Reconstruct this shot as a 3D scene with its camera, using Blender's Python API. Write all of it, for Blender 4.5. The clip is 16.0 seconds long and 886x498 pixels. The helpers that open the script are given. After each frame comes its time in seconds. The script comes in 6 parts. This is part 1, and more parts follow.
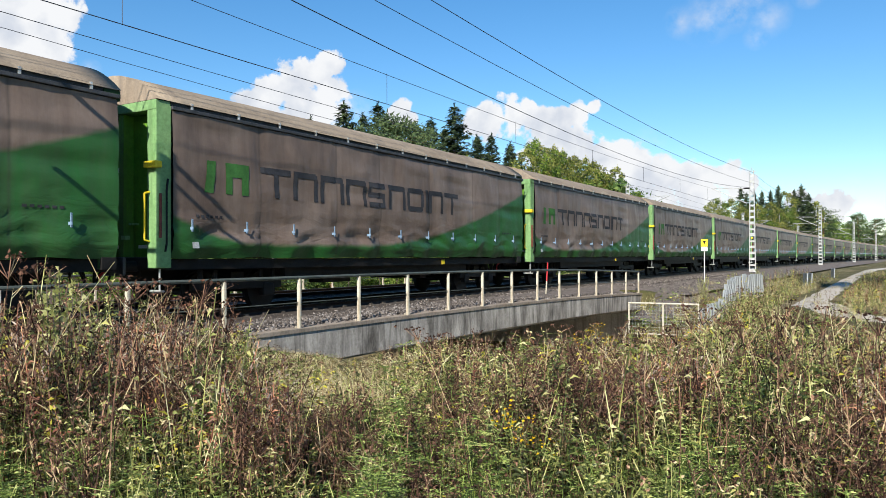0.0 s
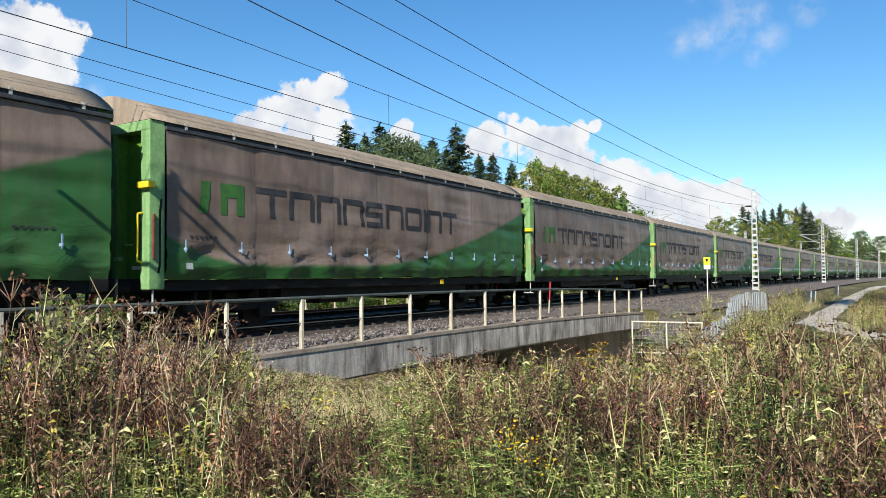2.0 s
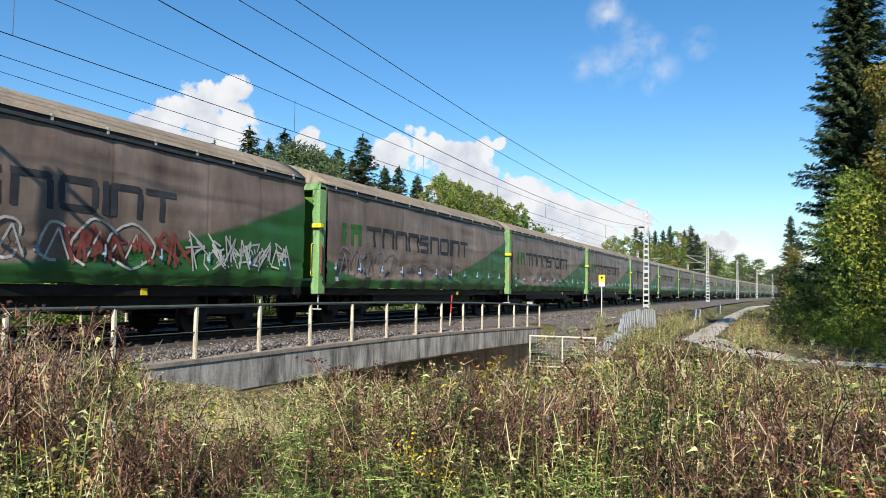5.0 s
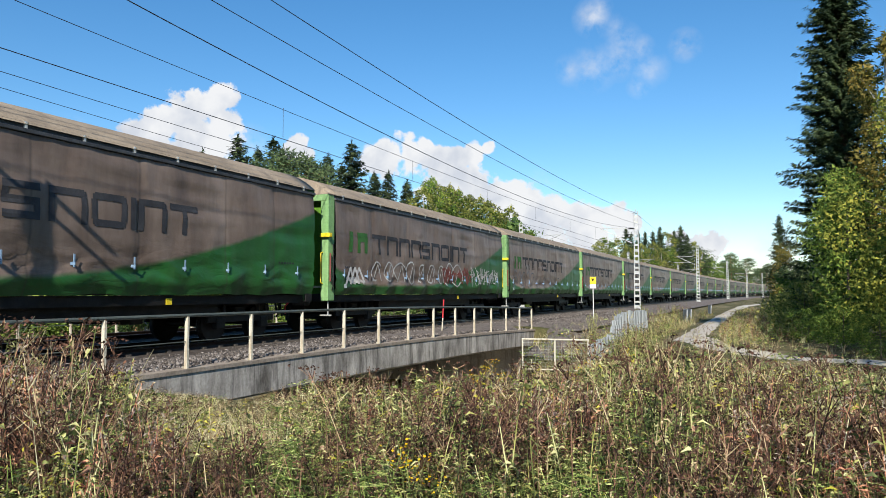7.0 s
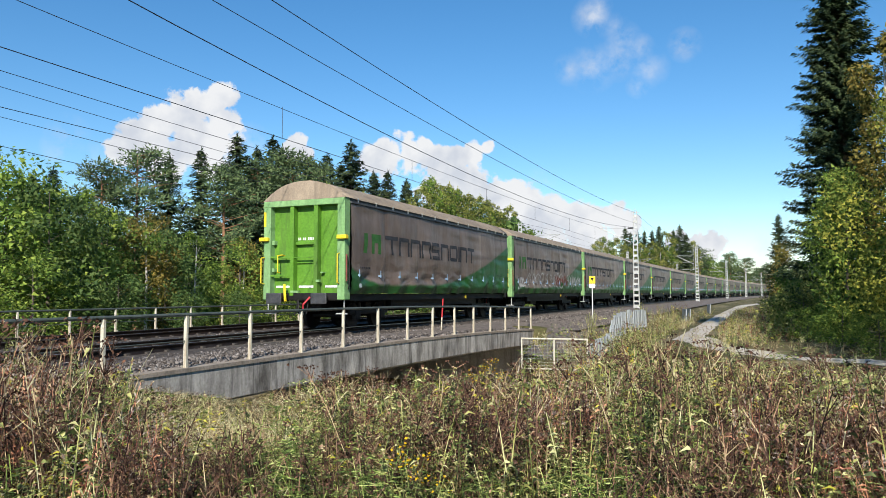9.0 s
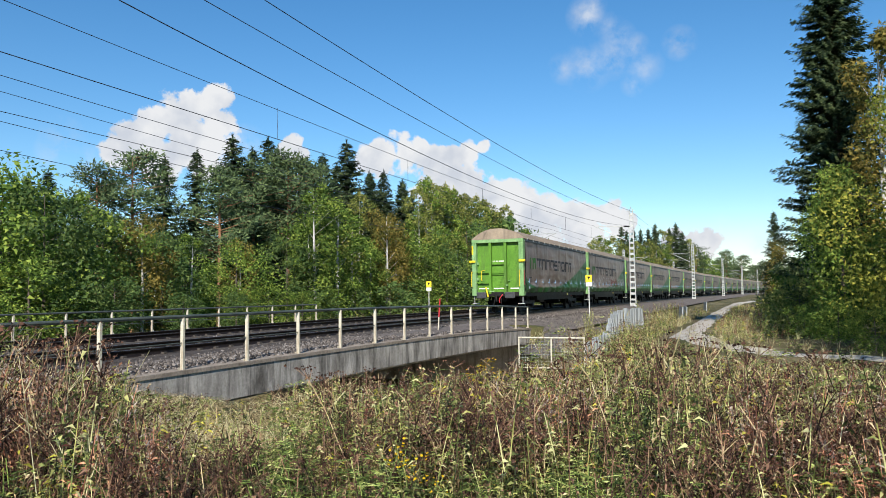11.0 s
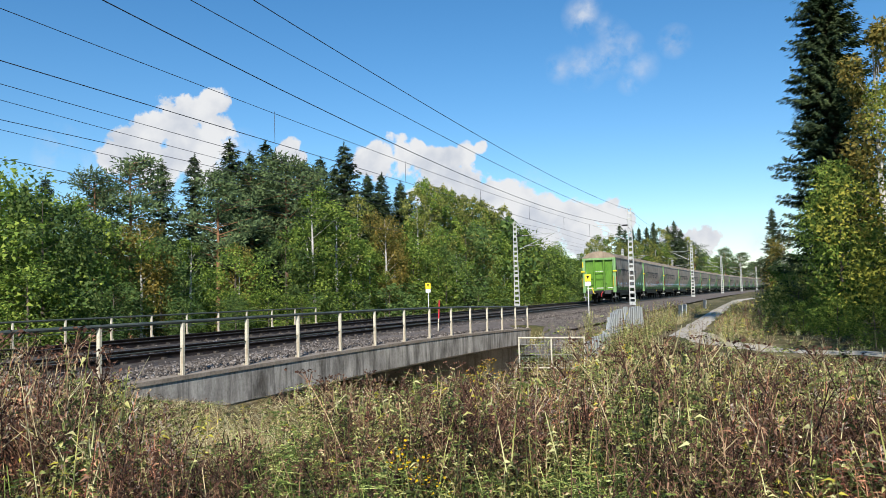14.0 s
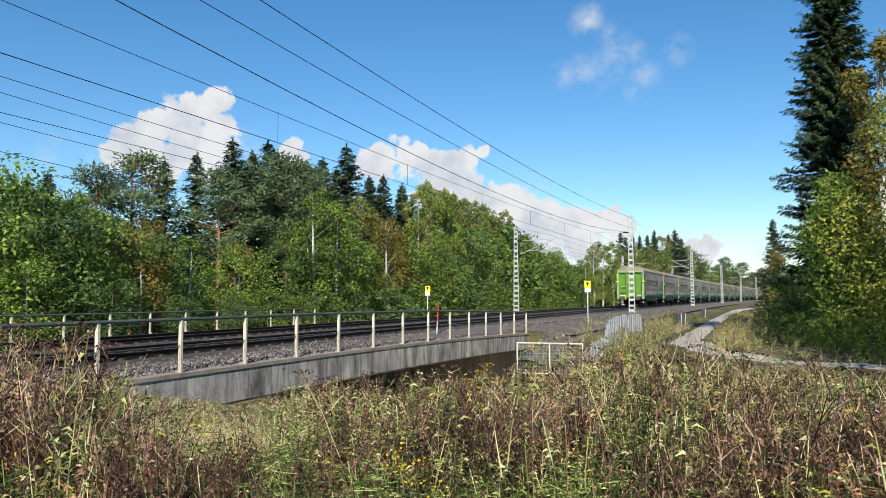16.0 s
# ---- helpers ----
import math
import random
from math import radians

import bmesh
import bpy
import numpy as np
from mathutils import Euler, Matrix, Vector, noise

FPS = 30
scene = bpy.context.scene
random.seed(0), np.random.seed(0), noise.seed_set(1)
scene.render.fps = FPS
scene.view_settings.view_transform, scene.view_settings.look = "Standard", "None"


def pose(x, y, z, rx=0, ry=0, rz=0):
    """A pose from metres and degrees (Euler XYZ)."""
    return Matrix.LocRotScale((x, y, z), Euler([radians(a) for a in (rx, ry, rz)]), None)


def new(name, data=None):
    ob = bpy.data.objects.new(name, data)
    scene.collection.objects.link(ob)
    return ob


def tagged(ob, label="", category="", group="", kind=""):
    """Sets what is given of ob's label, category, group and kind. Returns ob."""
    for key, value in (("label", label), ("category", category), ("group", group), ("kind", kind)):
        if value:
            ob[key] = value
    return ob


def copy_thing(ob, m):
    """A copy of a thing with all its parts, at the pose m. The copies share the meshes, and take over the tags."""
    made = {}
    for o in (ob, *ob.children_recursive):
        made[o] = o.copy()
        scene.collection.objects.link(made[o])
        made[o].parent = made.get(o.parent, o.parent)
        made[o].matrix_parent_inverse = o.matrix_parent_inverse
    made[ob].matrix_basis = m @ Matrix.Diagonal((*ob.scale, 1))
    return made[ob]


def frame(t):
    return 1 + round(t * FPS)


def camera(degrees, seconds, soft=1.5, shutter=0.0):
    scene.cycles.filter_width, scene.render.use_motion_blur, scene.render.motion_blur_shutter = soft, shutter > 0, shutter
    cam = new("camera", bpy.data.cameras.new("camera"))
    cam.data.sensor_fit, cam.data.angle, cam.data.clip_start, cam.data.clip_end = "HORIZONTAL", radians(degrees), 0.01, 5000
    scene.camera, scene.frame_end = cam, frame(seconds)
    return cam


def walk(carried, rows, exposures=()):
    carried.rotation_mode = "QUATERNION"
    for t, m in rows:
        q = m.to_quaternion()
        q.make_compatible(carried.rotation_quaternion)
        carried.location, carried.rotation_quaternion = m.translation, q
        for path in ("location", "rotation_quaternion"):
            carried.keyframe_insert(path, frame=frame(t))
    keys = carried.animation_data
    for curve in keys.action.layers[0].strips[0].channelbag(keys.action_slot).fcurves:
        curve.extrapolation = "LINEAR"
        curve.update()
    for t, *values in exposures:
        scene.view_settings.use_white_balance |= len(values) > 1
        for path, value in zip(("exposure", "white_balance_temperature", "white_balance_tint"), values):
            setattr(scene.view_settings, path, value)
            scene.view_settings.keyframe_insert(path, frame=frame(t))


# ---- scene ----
cam = camera(62.38, 16.0, soft=0.8)
PATH = [
    (0, pose(0, 0, 1.22, 90.64, 0.19, 31.38)),
    (0.5, pose(0, 0, 1.22, 91.32, -0.78, 31.29)),
    (1, pose(0, 0, 1.22, 92.15, -0.74, 31.54)),
    (1.5, pose(0, 0, 1.22, 92.24, 0.45, 31.50)),
    (2, pose(0, 0, 1.22, 92.18, 0.50, 31.57)),
    (2.5, pose(0, 0, 1.22, 92.24, -0.47, 30.11)),
    (3, pose(0, 0, 1.22, 92.45, -1.23, 27.12)),
    (3.5, pose(0, 0, 1.22, 92.57, -1.30, 24.74)),
    (4, pose(0, 0, 1.22, 92.86, -1.18, 24.38)),
    (6.5, pose(0, 0, 1.22, 93.41, -0.13, 23.16)),
    (7, pose(0, 0, 1.22, 93.51, 0.18, 23.30)),
    (7.5, pose(0, 0, 1.22, 93.45, 0.11, 23.23)),
    (8, pose(0, 0, 1.22, 93.48, 0.16, 23.17)),
    (8.5, pose(0, 0, 1.22, 93.48, 0.16, 23.20)),
    (9, pose(0, 0, 1.22, 93.46, 0.14, 23.24)),
    (11.5, pose(0, 0, 1.22, 93.45, 0.91, 22.89)),
    (12, pose(0, 0, 1.22, 93.47, 1.41, 22.91)),
    (12.5, pose(0, 0, 1.22, 93.47, 1.81, 22.94)),
    (13, pose(0, 0, 1.22, 93.51, 1.47, 22.91)),
    (13.5, pose(0, 0, 1.22, 93.51, 1.41, 22.96)),
    (14, pose(0, 0, 1.22, 93.55, 1.43, 22.94)),
    (14.5, pose(0, 0, 1.22, 93.49, 1.43, 22.98)),
    (15, pose(0, 0, 1.22, 93.47, 1.49, 23.01)),
    (15.5, pose(0, 0, 1.22, 93.65, 0.65, 22.92)),
    (16, pose(0, 0, 1.22, 93.81, 0.16, 22.89)),
]
walk(cam, PATH, exposures=[(0.0, 0.58), (2.0, 0.56), (4.0, 0.54), (9.0, 0.50), (11.5, 0.44), (16.0, 0.42)])

# ---- world and sun ----
SUN_EL, SUN_TURN = 33.0, 18.0     # degrees: height, and turn of the light from the line's direction towards the train's side
# clouds as degrees: turn to the left of the line, height, radius
HEAP = [(40.6, 14.6, 1.06), (41.8, 13.9, 1.42), (43.2, 12.9, 1.59), (44.6, 12.0, 1.5), (45.9, 11.2, 1.33), (46.9, 10.5, 1.06), (42.4, 11.6, 2.12),
        (40.2, 12.7, 1.15), (44.3, 10.2, 2.0), (40.8, 10.8, 2.0), (34.8, 11.1, 0.88), (34.0, 10.6, 0.71)]
HIGH_HEAP = [(61.6, 15.6, 2.43), (60.0, 16.7, 1.68), (59.5, 14.2, 1.24), (62.6, 13.7, 2.65), (60.6, 14.7, 2.0), (63.9, 14.6, 2.65)]
BANK = [(27.5, 10.5, 1.5), (25.7, 10.6, 1.33), (24.6, 11.3, 0.88), (23.4, 10.5, 1.24), (22.1, 10.7, 0.97), (20.8, 11.1, 0.8), (19.7, 11.4, 0.58), (28.8, 10.3, 1.06),
        (22.6, 8.6, 1.33), (20.8, 8.4, 1.5), (19.4, 7.7, 1.24), (17.7, 7.7, 0.88), (16.4, 7.0, 1.5), (14.7, 6.3, 1.68), (12.9, 5.5, 1.68), (11.5, 6.0, 0.8),
        (10.3, 6.1, 1.1), (9.1, 5.3, 1.05), (17.7, 5.5, 2.0), (15.1, 3.8, 2.2), (12.1, 3.8, 2.0), (23.0, 7.6, 1.77), (3.4, 3.6, 1.3), (5.0, 3.4, 1.0)]
VEILS = [(50.6, 11.0, 1.06, 0.45), (51.1, 10.1, 0.88, 0.45), (49.5, 9.5, 1.06, 0.35), (38.1, 11.3, 1.1, 0.6), (15.5, 8.5, 0.88, 0.45), (15.1, 7.7, 0.7, 0.5), (2.2, 4.0, 1.06, 0.6), (0.0, 2.7, 1.77, 0.6),
         (11.4, 20.6, 1.06, 0.6), (10.9, 21.2, 0.71, 0.5), (9.1, 18.8, 0.97, 0.42), (7.9, 18.1, 0.8, 0.5), (4.6, 18.1, 0.88, 0.62), (11.5, 17.0, 1.33, 0.5),
         (9.5, 17.5, 1.15, 0.55), (13.2, 17.0, 0.88, 0.45), (7.4, 16.7, 1.15, 0.4), (8.1, 15.4, 0.62, 0.5), (9.8, 19.8, 0.8, 0.3), (57.1, 13.1, 0.53, 0.5)]


def sky_way(turn, height):
    a, e = radians(turn), radians(height)
    return -math.sin(a) * math.cos(e), math.cos(a) * math.cos(e), math.sin(e)


def sky():
    w = bpy.data.worlds.new("sky")
    scene.world = w
    w.use_nodes = True
    nt = w.node_tree
    nt.nodes.clear()
    N = nt.nodes.new

    def math_node(op, a, b=None, clamp=False):
        n = N("ShaderNodeMath")
        n.operation, n.use_clamp = op, clamp
        for i, v in enumerate((a, b)):
            if v is None:
                continue
            if isinstance(v, (int, float)):
                n.inputs[i].default_value = v
            else:
                nt.links.new(v, n.inputs[i])
        return n.outputs[0]

    out, bg = N("ShaderNodeOutputWorld"), N("ShaderNodeBackground")
    tex = N("ShaderNodeTexSky")
    tex.sky_type, tex.sun_disc = "NISHITA", False
    tex.sun_elevation = radians(SUN_EL)
    tex.sun_rotation = radians(180 - SUN_TURN)
    tex.altitude, tex.air_density, tex.dust_density, tex.ozone_density = 100, 1.0, 0.15, 3.0
    co = N("ShaderNodeTexCoord")
    noise_a, noise_b = N("ShaderNodeTexNoise"), N("ShaderNodeTexNoise")
    noise_a.inputs["Scale"].default_value, noise_a.inputs["Detail"].default_value = 26.0, 9.0
    noise_a.inputs["Roughness"].default_value = 0.58
    noise_b.inputs["Scale"].default_value, noise_b.inputs["Detail"].default_value = 18.0, 6.0
    for n in (noise_a, noise_b):
        nt.links.new(co.outputs["Generated"], n.inputs["Vector"])
    total = veil = None
    for turn, height, r, *thin in HEAP + HIGH_HEAP + BANK + VEILS:
        d = N("ShaderNodeVectorMath")
        d.operation = "DISTANCE"
        nt.links.new(co.outputs["Generated"], d.inputs[0])
        d.inputs[1].default_value = sky_way(turn, height)
        if thin:
            w = math_node("SUBTRACT", 1.0, math_node("DIVIDE", d.outputs["Value"], radians(r) * 1.55), True)
            w = math_node("MULTIPLY", w, thin[0] * 2.0)
            veil = w if veil is None else math_node("MAXIMUM", veil, w)
            continue
        v = math_node("SUBTRACT", 1.0, math_node("DIVIDE", d.outputs["Value"], radians(r) * 1.75))
        v = math_node("MAXIMUM", v, 0.0)
        total = v if total is None else math_node("MAXIMUM", total, v)
    rough = math_node("MULTIPLY", math_node("SUBTRACT", noise_a.outputs["Fac"], 0.5), 1.8)
    gate = math_node("MULTIPLY", total, 8.0, True)
    dens = math_node("ADD", total, math_node("MULTIPLY", rough, gate))
    wisp = math_node("MULTIPLY", veil, math_node("MULTIPLY", math_node("SUBTRACT", noise_a.outputs["Fac"], 0.40), 3.6, True), True)
    ramp = N("ShaderNodeMapRange")
    ramp.interpolation_type = "SMOOTHSTEP"
    ramp.inputs["From Min"].default_value, ramp.inputs["From Max"].default_value = 0.30, 0.50
    nt.links.new(dens, ramp.inputs["Value"])
    body = N("ShaderNodeValToRGB")
    body.color_ramp.elements[0].color, body.color_ramp.elements[0].position = (4.3, 4.6, 5.15, 1), 0.36
    body.color_ramp.elements[1].color, body.color_ramp.elements[1].position = (5.85, 5.95, 6.1, 1), 0.56
    nt.links.new(noise_b.outputs["Fac"], body.inputs["Fac"])
    mix = N("ShaderNodeMix")
    mix.data_type = "RGBA"
    nt.links.new(math_node("MAXIMUM", ramp.outputs["Result"], math_node("MULTIPLY", wisp, 0.62)), mix.inputs["Factor"])
    tint = N("ShaderNodeHueSaturation")
    tint.inputs["Saturation"].default_value, tint.inputs["Hue"].default_value = 1.27, 0.498
    nt.links.new(tex.outputs["Color"], tint.inputs["Color"])
    nt.links.new(tint.outputs["Color"], mix.inputs["A"])
    nt.links.new(body.outputs["Color"], mix.inputs["B"])
    nt.links.new(mix.outputs["Result"], bg.inputs["Color"])
    bg.inputs["Strength"].default_value = SKY
    nt.links.new(bg.outputs["Background"], out.inputs["Surface"])


SKY = 0.106
sky()
sun_data = bpy.data.lights.new("sun", "SUN")
sun_data.energy, sun_data.angle, sun_data.color = 5.0, radians(0.53), (1.0, 0.94, 0.84)
sun = new("sun", sun_data)
_t, _e = radians(SUN_TURN), radians(SUN_EL)
LIGHT = Vector((-math.sin(_t) * math.cos(_e), math.cos(_t) * math.cos(_e), -math.sin(_e)))
sun.matrix_basis = Matrix.Translation((20, -40, 40)) @ LIGHT.to_track_quat("-Z", "Y").to_matrix().to_4x4()


# ---- materials ----
def material(name, rough=0.8, metal=0.0, spec=0.3):
    m = bpy.data.materials.new(name)
    m.use_nodes = True
    b = m.node_tree.nodes["Principled BSDF"]
    b.inputs["Roughness"].default_value = rough
    b.inputs["Metallic"].default_value = metal
    b.inputs["Specular IOR Level"].default_value = spec
    return m, m.node_tree, b


def link(nt, a, b):
    nt.links.new(a, b)


def noise_node(nt, scale, detail=5.0, rough=0.6, space="Object", stretch=None, dist=0.0):
    co = nt.nodes.new("ShaderNodeTexCoord")
    n = nt.nodes.new("ShaderNodeTexNoise")
    n.inputs["Scale"].default_value, n.inputs["Detail"].default_value = scale, detail
    n.inputs["Roughness"].default_value, n.inputs["Distortion"].default_value = rough, dist
    src = co.outputs[space]
    if stretch:
        mp = nt.nodes.new("ShaderNodeMapping")
        mp.inputs["Scale"].default_value = stretch
        link(nt, src, mp.inputs["Vector"])
        src = mp.outputs["Vector"]
    link(nt, src, n.inputs["Vector"])
    return n.outputs["Fac"]


def ramp_node(nt, fac, stops):
    r = nt.nodes.new("ShaderNodeValToRGB")
    e = r.color_ramp.elements
    while len(e) < len(stops):
        e.new(0.5)
    for el, (p, c) in zip(e, stops):
        el.position, el.color = p, (*c, 1)
    link(nt, fac, r.inputs["Fac"])
    return r.outputs["Color"]


def mix_node(nt, fac, a, b, mode="MIX"):
    m = nt.nodes.new("ShaderNodeMix")
    m.data_type, m.blend_type = "RGBA", mode
    for v, s in ((fac, "Factor"), (a, "A"), (b, "B")):
        sock = m.inputs[s]
        if isinstance(v, (int, float)):
            sock.default_value = v
        elif isinstance(v, tuple):
            sock.default_value = (*v, 1)
        else:
            link(nt, v, sock)
    return m.outputs["Result"]


def value_node(nt, op, a, b=0.0, c=None, clamp=False):
    n = nt.nodes.new("ShaderNodeMath")
    n.operation, n.use_clamp = op, clamp
    for i, v in enumerate((a, b, c)):
        if v is None:
            continue
        if isinstance(v, (int, float)):
            n.inputs[i].default_value = v
        else:
            link(nt, v, n.inputs[i])
    return n.outputs[0]


def bump_node(nt, b, height, strength=0.3, dist=0.02):
    n = nt.nodes.new("ShaderNodeBump")
    n.inputs["Strength"].default_value, n.inputs["Distance"].default_value = strength, dist
    link(nt, height, n.inputs["Height"])
    link(nt, n.outputs["Normal"], b.inputs["Normal"])


def speckled(name, dark, light, scale=3.0, fine=30.0, rough=0.8, metal=0.0, bump=0.2, stretch=None, spec=0.3, stain=None):
    """A surface of two tones with broad stains, fine grain and relief."""
    m, nt, b = material(name, rough, metal, spec)
    broad = noise_node(nt, scale, 6, 0.62, stretch=stretch)
    grain = noise_node(nt, fine, 4, 0.6)
    col = ramp_node(nt, broad, [(0.3, dark), (0.7, light)])
    g = ramp_node(nt, grain, [(0.3, (0.72, 0.72, 0.72)), (0.7, (1.15, 1.15, 1.15))])
    col = mix_node(nt, 0.8, col, g, "MULTIPLY")
    if stain:
        s = noise_node(nt, scale * 0.7, 8, 0.7, stretch=(3.0, 3.0, 0.25))
        f = ramp_node(nt, s, [(0.5, (0, 0, 0)), (0.7, (1, 1, 1))])
        col = mix_node(nt, f, col, stain)
    link(nt, col, b.inputs["Base Color"])
    if bump:
        bump_node(nt, b, grain, bump)
    return m


def foliage(name, stops, trans=0.35, rough=0.6, patch_scale=(0.9, 0.9, 0.9), own=0.42, swing=1.6):
    """Leaves: clumps of one tint, each small leaf a little apart from its neighbours, with some light through it."""
    m, nt, b = material(name, rough, 0.0, 0.15)
    geo = nt.nodes.new("ShaderNodeNewGeometry")
    info = nt.nodes.new("ShaderNodeObjectInfo")
    patch = noise_node(nt, 1.0, 3, 0.55, stretch=patch_scale)
    patch = value_node(nt, "MULTIPLY_ADD", value_node(nt, "SUBTRACT", patch, 0.5), swing, 0.5, clamp=True)
    f = value_node(nt, "ADD", value_node(nt, "MULTIPLY", geo.outputs["Random Per Island"], own), value_node(nt, "MULTIPLY", patch, 1 - own))
    f = value_node(nt, "MULTIPLY_ADD", value_node(nt, "SUBTRACT", f, 0.5), 1.7, 0.5, clamp=True)
    col = ramp_node(nt, f, stops)
    tone = value_node(nt, "ADD", 0.78, value_node(nt, "MULTIPLY", info.outputs["Random"], 0.44))
    hue = nt.nodes.new("ShaderNodeHueSaturation")
    link(nt, tone, hue.inputs["Value"])
    link(nt, col, hue.inputs["Color"])
    col = hue.outputs["Color"]
    link(nt, col, b.inputs["Base Color"])
    tr = nt.nodes.new("ShaderNodeBsdfTranslucent")
    link(nt, col, tr.inputs["Color"])
    mx = nt.nodes.new("ShaderNodeMixShader")
    mx.inputs[0].default_value = trans
    link(nt, b.outputs[0], mx.inputs[1])
    link(nt, tr.outputs[0], mx.inputs[2])
    link(nt, mx.outputs[0], nt.nodes["Material Output"].inputs["Surface"])
    return m


WEED = (5.5, 5.5, 1.2)      # one plant, one tint


SEAMS = [2.4, 5.1, 7.0, 9.6, 12.4, 14.4]      # where the curtain's widths are joined


def tarpaulin():
    """Dirty brown-grey side curtain with a green hem that sweeps up to the wagon's front."""
    m, nt, b = material("tarpaulin", 0.48, 0.0, 0.4)
    co = nt.nodes.new("ShaderNodeTexCoord")
    sep = nt.nodes.new("ShaderNodeSeparateXYZ")
    link(nt, co.outputs["Object"], sep.inputs[0])
    y, z = sep.outputs["Y"], sep.outputs["Z"]
    info = nt.nodes.new("ShaderNodeObjectInfo")
    rnd = info.outputs["Random"]
    wob = value_node(nt, "MULTIPLY", value_node(nt, "SUBTRACT", noise_node(nt, 1.5, 3), 0.5), 0.14)
    rise = value_node(nt, "DIVIDE", value_node(nt, "SUBTRACT", y, 6.2), 10.2, clamp=True)
    tail = value_node(nt, "POWER", value_node(nt, "SUBTRACT", 1.0, value_node(nt, "DIVIDE", y, 2.2), clamp=True), 1.6)
    wob = value_node(nt, "ADD", wob, value_node(nt, "MULTIPLY", tail, 0.55))
    edge = value_node(nt, "ADD", value_node(nt, "ADD", 1.58, wob), value_node(nt, "MULTIPLY", value_node(nt, "POWER", rise, 1.7), 2.15))
    green = value_node(nt, "MULTIPLY", value_node(nt, "SUBTRACT", edge, z), 9.0, clamp=True)
    grime = noise_node(nt, 0.7, 7, 0.65, stretch=(1, 1, 0.5))
    streak = noise_node(nt, 2.2, 6, 0.7, stretch=(1, 1.6, 0.16))
    brown = ramp_node(nt, grime, [(0.30, (0.105, 0.074, 0.060)), (0.5, (0.185, 0.138, 0.112)), (0.72, (0.28, 0.218, 0.182))])
    brown = mix_node(nt, 0.7, brown, ramp_node(nt, streak, [(0.3, (0.72, 0.7, 0.68)), (0.65, (1.12, 1.1, 1.08))]), "MULTIPLY")
    grn = ramp_node(nt, grime, [(0.3, (0.008, 0.068, 0.013)), (0.7, (0.014, 0.140, 0.022))])
    dirt = value_node(nt, "MULTIPLY", value_node(nt, "POWER", streak, 1.5), value_node(nt, "ADD", 0.05, value_node(nt, "MULTIPLY", rnd, 0.75)))
    grn = mix_node(nt, dirt, grn, (0.09, 0.085, 0.06))
    col = mix_node(nt, green, brown, grn)
    near = None
    for place in SEAMS:
        gap = value_node(nt, "ABSOLUTE", value_node(nt, "SUBTRACT", y, place))
        near = gap if near is None else value_node(nt, "MINIMUM", near, gap)
    seam = value_node(nt, "SUBTRACT", 1.0, value_node(nt, "DIVIDE", near, 0.045), clamp=True)
    col = mix_node(nt, value_node(nt, "MULTIPLY", seam, 0.45), col, (0.045, 0.038, 0.032))
    tone = value_node(nt, "ADD", 0.70, value_node(nt, "MULTIPLY", rnd, 0.36))
    hue = nt.nodes.new("ShaderNodeHueSaturation")
    link(nt, tone, hue.inputs["Value"])
    link(nt, col, hue.inputs["Color"])
    link(nt, hue.outputs["Color"], b.inputs["Base Color"])
    crease = value_node(nt, "ABSOLUTE", value_node(nt, "SUBTRACT", noise_node(nt, 1.9, 3, 0.5, stretch=(1, 0.55, 1.5), dist=0.8), 0.5))
    soft_fold = noise_node(nt, 1.6, 3, 0.5, stretch=(1, 0.5, 1.0))
    weave = noise_node(nt, 90, 2, 0.5)
    slack = value_node(nt, "SUBTRACT", 1.9, value_node(nt, "MULTIPLY", z, 0.68), clamp=True)
    height = value_node(nt, "ADD", value_node(nt, "ADD", value_node(nt, "MULTIPLY", soft_fold, 0.6), value_node(nt, "MULTIPLY", crease, value_node(nt, "MULTIPLY_ADD", slack, 0.9, 0.1))), value_node(nt, "MULTIPLY", weave, 0.02))
    bump_node(nt, b, height, 0.45, 0.10)
    return m


M = {}
M["tarp"] = tarpaulin()
M["roof"] = speckled("roof_canvas", (0.20, 0.155, 0.11), (0.36, 0.29, 0.21), 0.9, 20, 0.85, stretch=(1, 0.5, 1), stain=(0.16, 0.13, 0.10))
M["roof_edge"] = speckled("dark_rail", (0.035, 0.036, 0.04), (0.07, 0.07, 0.075), 2, 30, 0.5, 0.3)
M["green"] = speckled("green_paint", (0.075, 0.200, 0.018), (0.125, 0.285, 0.030), 1.3, 14, 0.5, bump=0.06, stain=(0.075, 0.145, 0.03))
M["palegreen"] = speckled("weathered_green", (0.15, 0.31, 0.11), (0.26, 0.43, 0.19), 1.5, 14, 0.6, bump=0.06, stain=(0.12, 0.22, 0.09))
M["yellow"] = speckled("yellow_paint", (0.70, 0.50, 0.02), (0.85, 0.66, 0.04), 4, 30, 0.45, bump=0.05)
M["white"] = speckled("white_paint", (0.62, 0.62, 0.60), (0.8, 0.8, 0.78), 4, 30, 0.5, bump=0.05)
M["red"] = speckled("red_paint", (0.45, 0.03, 0.04), (0.62, 0.06, 0.07), 4, 30, 0.5, bump=0.05)
M["blue"] = speckled("blue_strap", (0.10, 0.17, 0.27), (0.25, 0.36, 0.48), 6, 40, 0.6, bump=0.05)
M["oldred"] = speckled("old_red_paint", (0.14, 0.03, 0.025), (0.26, 0.08, 0.06), 4, 30, 0.6, bump=0.05)
M["black"] = speckled("dark_steel", (0.006, 0.006, 0.006), (0.02, 0.018, 0.017), 3, 30, 0.6, 0.2)
